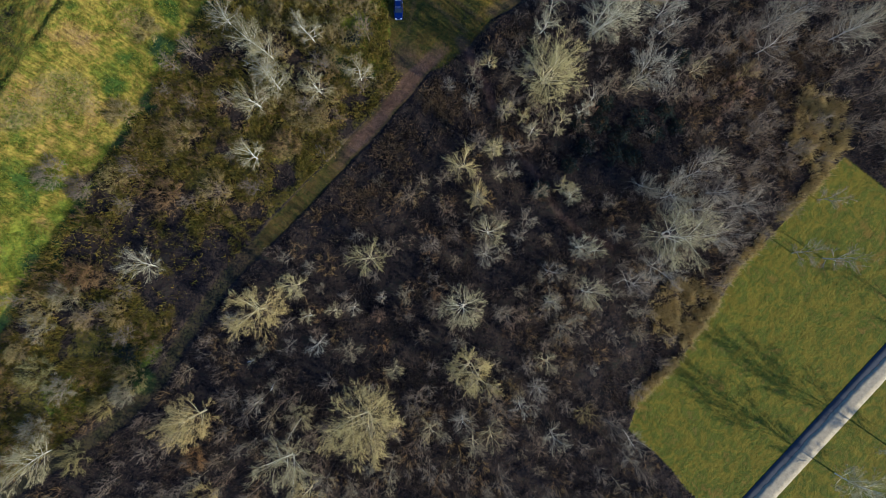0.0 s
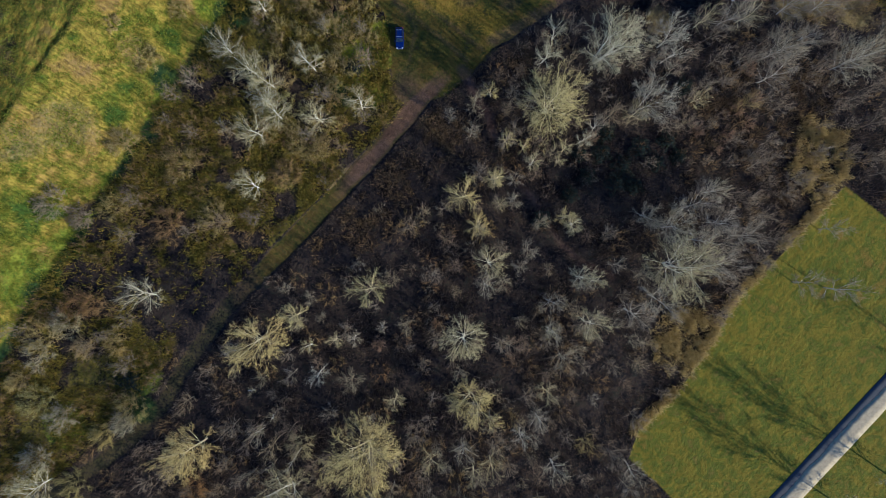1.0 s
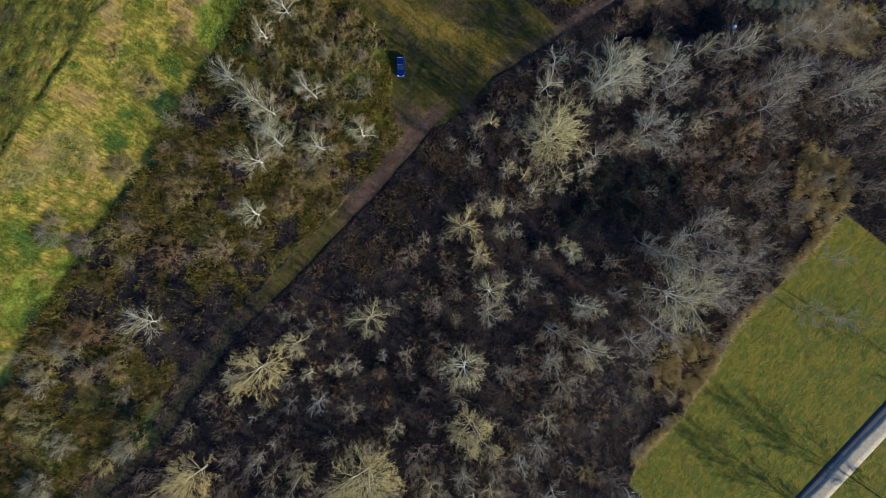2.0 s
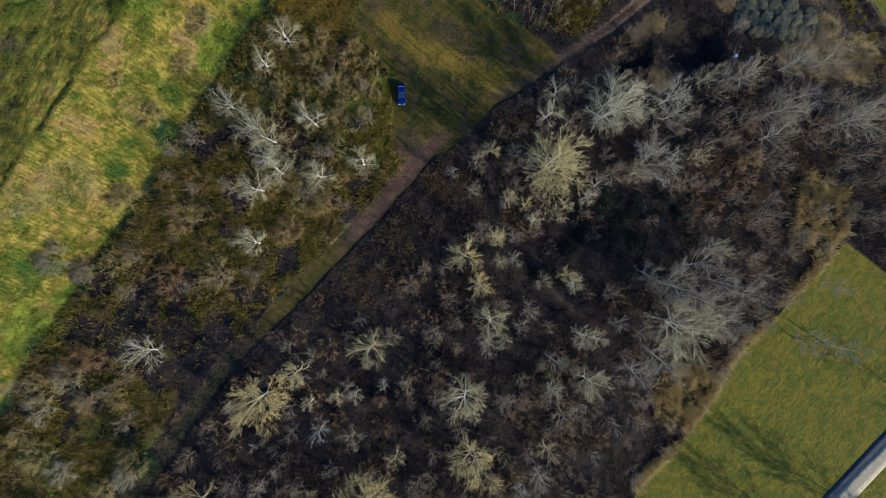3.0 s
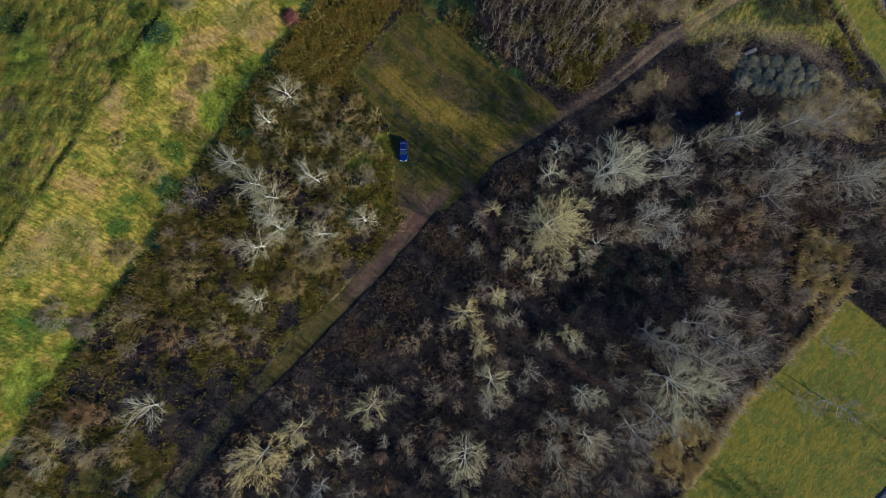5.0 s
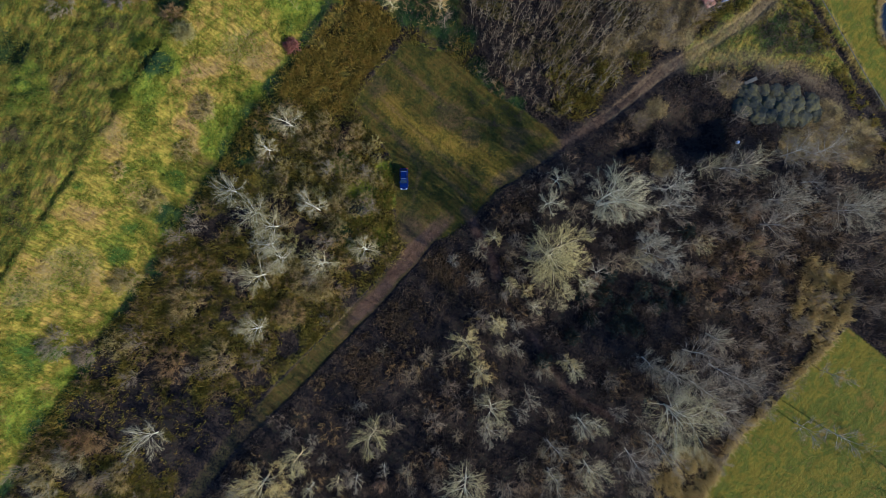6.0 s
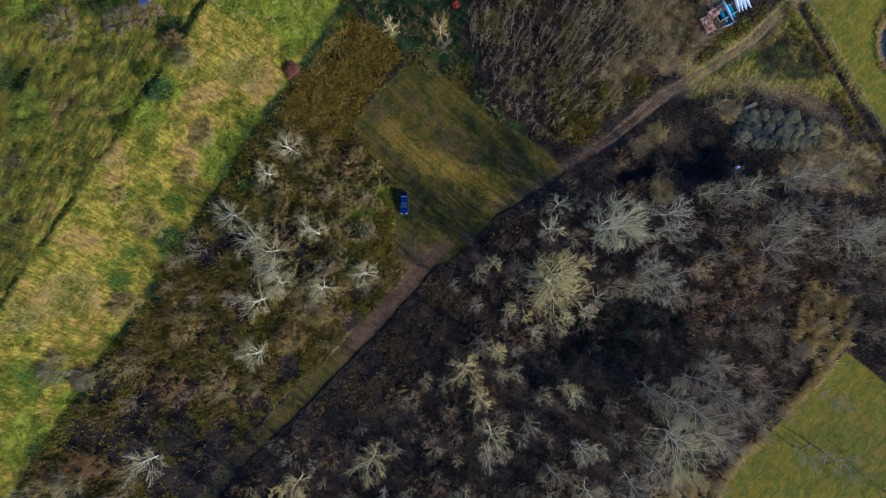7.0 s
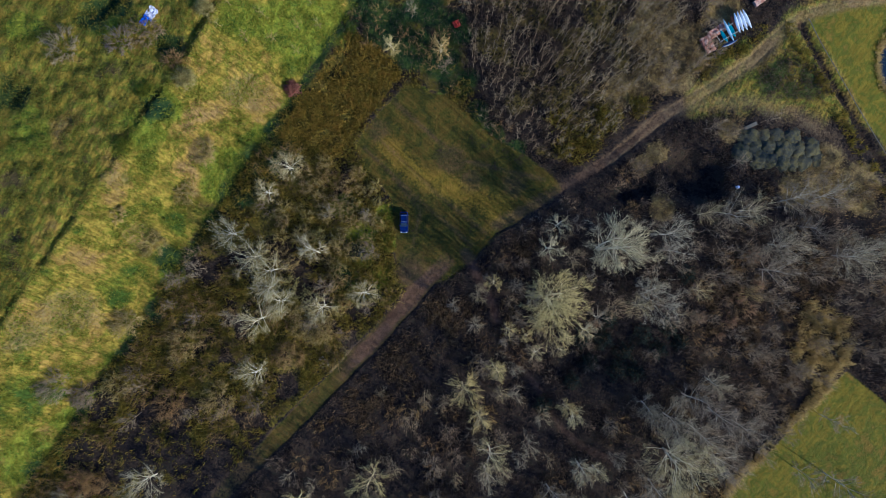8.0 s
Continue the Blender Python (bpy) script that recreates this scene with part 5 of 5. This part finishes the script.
def car():
    """A dark-blue estate car, front towards -y."""
    paint = plain_material("dark_blue_car_paint", (0.004, 0.011, 0.085), 0.35, 0.2, 1.0, spec=0.3)
    glass = plain_material("car_glass", (0.015, 0.02, 0.03), 0.05, 0.1, 1.0, spec=0.8)
    rubber = plain_material("tyre_rubber", (0.02, 0.02, 0.02), 0.9, 0.2)
    silver = plain_material("silver_trim", (0.6, 0.62, 0.65), 0.3, 0.1, metal=0.8)
    lamp = plain_material("lamp_lens", (0.7, 0.72, 0.75), 0.1, 0.1, spec=0.7)
    red = plain_material("tail_lamp_lens", (0.35, 0.02, 0.02), 0.15, 0.1, spec=0.7)
    root = new("estate_car")
    bm = bmesh.new()
    rings = []
    for y, w, z0, z1 in ((-2.18, 0.62, 0.35, 0.62), (-2.08, 0.80, 0.25, 0.72), (-1.6, 0.87, 0.22, 0.86), (-0.75, 0.88, 0.22, 0.95), (0.6, 0.88, 0.22, 0.97), (1.7, 0.87, 0.24, 0.97), (2.1, 0.82, 0.28, 0.92), (2.2, 0.70, 0.38, 0.80)):
        rings.append([(-w, y, z0), (w, y, z0), (w * 1.01, y, (z0 + z1) / 2), (w * 0.9, y, z1), (-w * 0.9, y, z1), (-w * 1.01, y, (z0 + z1) / 2)])
    loft(bm, rings)
    part("body", bm, paint, root, smooth=False)
    bm = bmesh.new()
    loft(bm, [[(-0.76, -0.95, 0.94), (0.76, -0.95, 0.94), (0.78, 1.95, 0.95), (-0.78, 1.95, 0.95)], [(-0.62, -0.25, 1.38), (0.62, -0.25, 1.38), (0.64, 1.68, 1.40), (-0.64, 1.68, 1.40)]])
    part("cabin_glass", bm, glass, root, "dark glazed cabin")
    bm = bmesh.new()
    loft(bm, [[(-0.64, -0.24, 1.37), (0.64, -0.24, 1.37), (0.66, 1.66, 1.39), (-0.66, 1.66, 1.39)], [(-0.58, -0.10, 1.46), (0.58, -0.10, 1.46), (0.60, 1.55, 1.47), (-0.60, 1.55, 1.47)]])
    part("roof", bm, paint, root)
    for x in (-0.55, 0.55):
        box_part("roof_rail", (x - 0.02, 0.0, 1.46, x + 0.02, 1.5, 1.52), rubber, root)
        box_part("headlight", (x - 0.16, -2.19, 0.58, x + 0.16, -2.02, 0.74), lamp, root, "clear headlight", 0.02)
        box_part("tail_light", (x * 1.25 - 0.1, 2.06, 0.62, x * 1.25 + 0.1, 2.2, 0.9), red, root, "red tail light", 0.02)
    for x in (-0.97, 0.97):
        box_part("mirror", (x - 0.11, -0.78, 0.92, x + 0.11, -0.62, 1.06), paint, root, "", 0.03)
    box_part("front_bumper", (-0.60, -2.26, 0.32, 0.60, -2.14, 0.48), silver, root, "pale bumper catching the sun", 0.03)
    # silver bars put in for the glints along windscreen and rear window tops
    box_part("roof_bar", (-0.58, -0.02, 1.475, 0.58, 0.06, 1.53), silver, root, "silver bar added for the glint along the window top")
    box_part("roof_bar", (-0.6, 1.36, 1.475, 0.6, 1.44, 1.53), silver, root, "silver bar added for the glint along the window top")
    for x in (-0.8, 0.8):
        for y in (-1.38, 1.35):
            bm = bmesh.new()
            bmesh.ops.create_cone(bm, cap_ends=True, segments=20, radius1=0.32, radius2=0.32, depth=0.2, matrix=pose(x, y, 0.32, 0, 90, 0))
            w = part("wheel", bm, rubber, root, "black tyre")
            bm = bmesh.new()
            bmesh.ops.create_cone(bm, cap_ends=True, segments=14, radius1=0.19, radius2=0.19, depth=0.22, matrix=pose(x, y, 0.32, 0, 90, 0))
            part("rim", bm, silver, w, "silver wheel rim")
    root.matrix_basis = pose(-9.4, 50.5, height_at(-9.4, 50.5) - 0.02, 0, 0, 1.5)
    tagged(root, "dark-blue estate car parked at the meadow's edge", "car")


car()


def kayak(a, b, z, base, wide, label):
    """A closed pointed hull from a to b."""
    root = new("kayak")
    length, turn = math.hypot(b[0] - a[0], b[1] - a[1]), math.atan2(b[1] - a[1], b[0] - a[0])
    bm = bmesh.new()
    rings = []
    for k in range(11):
        u = k / 10
        w = max(0.015, wide / 2 * math.sin(math.pi * u) ** 0.75)
        rise = 0.12 * (2 * u - 1) ** 4
        rings.append([((u - 0.5) * length, w * math.cos(q), rise + 0.34 * max(0.15, math.sin(math.pi * u) ** 0.5) * math.sin(q) * (0.55 if q < math.pi else 0.8)) for q in [2 * math.pi * i / 10 for i in range(10)]])
    loft(bm, rings)
    part("hull", bm, plain_material("kayak_gelcoat", base, 0.35, 0.12, 1.0, spec=0.5), root, smooth=True)
    box_part("keel", (-0.40 * length, -0.02, 0.165, 0.40 * length, 0.02, 0.215), plain_material("scuffed_keel", tuple(0.75 * c for c in base), 0.6), root, "", 0.008)
    root.matrix_basis = pose((a[0] + b[0]) / 2 - 0.65, (a[1] + b[1]) / 2 - 0.9, z, 0, 0, math.degrees(turn))
    tagged(root, label, "kayak", "kayaks on the rack")



WHITE, TEAL, BLUE, ORANGE = (0.80, 0.84, 0.88), (0.03, 0.28, 0.36), (0.012, 0.035, 0.12), (0.5, 0.12, 0.04)
RACK_Z = height_at(59.4, 92.6)
kayak((57.4, 94.9), (59.7, 90.4), RACK_Z + 1.25, (0.45, 0.66, 0.78), 0.62, "pale-blue kayak lying across a rack")
kayak((59.6, 96.4), (61.0, 92.1), RACK_Z + 1.25, WHITE, 0.72, "white kayak lying across a rack")
kayak((60.3, 96.6), (61.7, 92.4), RACK_Z + 1.25, WHITE, 0.72, "white kayak lying across a rack")
kayak((60.9, 96.8), (62.5, 92.7), RACK_Z + 1.25, WHITE, 0.72, "white kayak lying across a rack")
kayak((61.4, 97.1), (63.4, 93.1), RACK_Z + 1.25, WHITE, 0.72, "white kayak lying across a rack")
kayak((58.7, 94.5), (60.3, 91.5), RACK_Z + 0.66, TEAL, 0.95, "turquoise kayak on the lower bars of a rack")
kayak((57.0, 93.0), (58.8, 90.3), RACK_Z + 0.66, TEAL, 0.8, "turquoise kayak on the lower bars of a rack")
kayak((59.3, 95.9), (60.6, 92.9), RACK_Z + 0.66, ORANGE, 0.6, "orange-red kayak on the lower bars of a rack")
kayak((57.6, 89.4), (60.9, 91.0), height_at(58.2, 89.4) + 0.27, BLUE, 0.75, "blue kayak lying on the ground")


def boat_rack():
    """A steel rack of two long beams on posts with cross bars."""
    steel = plain_material("grey_rack_steel", (0.42, 0.40, 0.36), 0.6, 0.3, 2.0, metal=0.3)
    root = new("boat_rack")
    for y in (-1.0, 1.0):
        for z in (0.30, 0.95):
            box_part("beam", (-3.9, y - 0.06, z, 3.2, y + 0.06, z + 0.12), steel, root)
        for x in (-3.7, -0.4, 3.0):
            box_part("post", (x - 0.06, y - 0.18, -0.2, x + 0.06, y - 0.06, 1.1), steel, root)
    for x in (-3.7, -0.4, 3.0):
        box_part("crossbar", (x + 0.06, -1.2, 0.15, x + 0.16, 1.2, 0.25), steel, root)
    root.matrix_basis = pose(59.3, 92.4, RACK_Z, 0, 0, 32)
    tagged(root, "long grey steel rack carrying kayaks", "rack")


boat_rack()


def tile_pallet(x, y, turn, rows, cols, high, name="tile_pallet"):
    """Terracotta tiles stacked in blocks on a wooden pallet."""
    wood = plain_material("pallet_wood", (0.28, 0.20, 0.13), 0.9, 0.3, 6.0)
    clay = plain_material("terracotta", (0.46, 0.23, 0.15), 0.9, 0.35, 2.5, bump=0.02)
    pale = plain_material("dusty_terracotta", (0.56, 0.38, 0.28), 0.9, 0.3, 2.5, bump=0.02)
    rng = random.Random(int(x * 10) + int(y))
    root = new(name)
    w, d = cols * 0.42, rows * 0.42
    for k in range(3):
        box_part("bearer", (-w / 2, -d / 2 + k * (d - 0.1) / 2, -0.1, w / 2, -d / 2 + k * (d - 0.1) / 2 + 0.1, 0.10), wood, root)
    for k in range(5):
        px = -w / 2 + k * (w - 0.14) / 4
        box_part("deck_board", (px, -d / 2, 0.10, px + 0.14, d / 2, 0.125), wood, root)
    for i in range(cols):
        for j in range(rows):
            if rng.random() < 0.12:
                continue
            h = high * rng.uniform(0.55, 1.05)
            cx, cy = -w / 2 + 0.42 * (i + 0.5), -d / 2 + 0.42 * (j + 0.5)
            box_part("tile_stack", (cx - 0.19, cy - 0.19, 0.125, cx + 0.19, cy + 0.19, 0.125 + h), clay if rng.random() < 0.6 else pale, root, "", 0.015)
    root.matrix_basis = pose(x, y, height_at(x, y), 0, 0, turn)
    tagged(root, "wooden pallet stacked with terracotta roof tiles", "pallet", "pallets of tiles")


tile_pallet(53.7, 89.9, 30, 4, 5, 0.8)
tile_pallet(54.6, 88.3, 28, 4, 5, 0.6)
tile_pallet(55.3, 91.4, 33, 4, 5, 0.9)
tile_pallet(57.0, 92.6, 30, 4, 4, 1.0)
tile_pallet(64.8, 98.3, 36, 3, 6, 0.7)


def mound(x, y, wide, high, seed, material, name, label, category, group=""):
    """A lumpy heap that spreads on the ground."""
    bm = bmesh.new()
    bmesh.ops.create_icosphere(bm, subdivisions=4, radius=1.0)
    at = Vector((seed * 7.3, seed * 3.1, 0))
    for v in bm.verts:
        n = noise.fractal(v.co * 1.6 + at, 0.9, 2.0, 4)
        r = 1.0 + 0.30 * n
        top = max(0.0, v.co.z)
        v.co = Vector((v.co.x * r * wide / 2 * (1.12 - 0.3 * top), v.co.y * r * wide / 2 * (1.12 - 0.3 * top), (v.co.z * r if v.co.z > 0 else v.co.z * 0.35) * high))
    ob = part(name, bm, material, smooth=True)
    ob.matrix_basis = pose(x, y, height_at(x, y), 0, 0, seed * 40)
    return tagged(ob, label, category, group)


def soil_material():
    n = Nodes("mossy_soil", 0.95, 0.1)
    f = n.math("ADD", n.math("MULTIPLY", n.noise(0.8, 4), 0.5), n.math("MULTIPLY", n.noise(5.0, 4), 0.5))
    n.bump(f, 0.15, 0.8)
    return n.done(n.ramp(f, [(0.32, (0.018, 0.020, 0.018)), (0.48, (0.044, 0.046, 0.036)), (0.58, (0.090, 0.078, 0.028)), (0.7, (0.040, 0.044, 0.036))]))


M_SOIL = soil_material()
for k, (x, y, w, h) in enumerate([(61.9, 66.5, 3.2, 1.3), (64.3, 67.6, 2.8, 1.2), (67.2, 67.6, 2.8, 1.3), (65.3, 65.2, 2.8, 1.2), (67.8, 65.2, 2.6, 1.3), (70.3, 65.0, 2.9, 1.2), (72.7, 64.6, 2.6, 1.0),
                                  (73.9, 67.5, 3.4, 1.4), (76.9, 67.9, 3.2, 1.3), (63.1, 69.6, 3.0, 1.0), (66.0, 70.0, 3.0, 1.1), (70.7, 67.4, 3.0, 1.2), (75.2, 65.3, 2.8, 1.0), (78.3, 65.8, 2.6, 0.9), (69.3, 69.8, 3.0, 0.9), (72.6, 70.2, 3.0, 0.9)]):
    mound(x, y, w * 1.35, h * 0.62, k + 1, M_SOIL, "soil_mound", "heap of mossy grey soil dumped beside the track", "heap", "dumped soil heaps")


def slab(x, y, turn):
    bm = bmesh.new()
    box_bm(bm, -1.5, -0.38, -0.1, 1.5, 0.38, 0.28, 0.08)
    ob = part("concrete_slab", bm, M_CONCRETE)
    ob.matrix_basis = pose(x, y, height_at(x, y), 2, 3, turn)
    tagged(ob, "pale weathered concrete slab lying in the grass", "slab")


slab(63.6, 72.1, 26)


def rag(name, x, y, sx, sy, seed, base, label, turn=0.0):
    """A crumpled sheet with thickness."""
    bm = bmesh.new()
    n = 22
    rows = []
    for lift in (0.0, -0.03):
        g = [[bm.verts.new(((i / n - 0.5) * sx * (1 + 0.25 * noise.noise((j * 0.3, seed, 1))), (j / n - 0.5) * sy * (1 + 0.25 * noise.noise((i * 0.3, seed, 5))),
                            0.30 + lift + 0.42 * noise.fractal(Vector((i * 0.22, j * 0.22, seed)), 0.8, 2.0, 4))) for j in range(n + 1)] for i in range(n + 1)]
        rows.append(g)
    for s0, g in enumerate(rows):
        for i in range(n):
            for j in range(n):
                q = (g[i][j], g[i + 1][j], g[i + 1][j + 1], g[i][j + 1])
                bm.faces.new(q if s0 == 0 else q[::-1])
    ob = part(name, bm, plain_material(name + "_plastic", base, 0.45, 0.15, 2.0, spec=0.4))
    ob.matrix_basis = pose(x, y, height_at(x, y), 0, 0, turn)
    tagged(ob, label, "tarpaulin")


rag("blue_tarpaulin", -59.8, 88.5, 1.3, 1.9, 3, (0.03, 0.10, 0.55), "crumpled bright-blue plastic tarpaulin on the grass", -30)
rag("white_sheeting", -58.7, 89.9, 1.9, 2.6, 8, (0.52, 0.53, 0.64), "crumpled white plastic sheeting on the grass", -35)
rag("red_tarpaulin", 1.0, 92.6, 1.4, 1.5, 5, (0.38, 0.05, 0.03), "crumpled dull-red tarpaulin among saplings", 25)


def barrel(x, y):
    """An upright drum with hoops and a lid."""
    white = plain_material("white_plastic", (0.72, 0.75, 0.82), 0.4, 0.1)
    blue = plain_material("blue_plastic_lid", (0.45, 0.52, 0.78), 0.4, 0.1)
    root = new("barrel")
    bm = bmesh.new()
    loft(bm, [[(r * math.cos(a), r * math.sin(a), z) for a in [2 * math.pi * k / 18 for k in range(18)]] for z, r in ((-0.08, 0.26), (0.05, 0.29), (0.28, 0.30), (0.30, 0.315), (0.33, 0.30), (0.58, 0.30), (0.60, 0.315), (0.63, 0.30), (0.85, 0.27))])
    part("drum", bm, white, root)
    bm = bmesh.new()
    bmesh.ops.create_cone(bm, cap_ends=True, segments=18, radius1=0.285, radius2=0.27, depth=0.06, matrix=pose(0, 0, 0.88))
    part("lid", bm, blue, root, "pale-blue lid")
    root.matrix_basis = pose(x, y, height_at(x, y))
    tagged(root, "white plastic barrel standing by the hollow", "barrel")


barrel(61.1, 59.1)
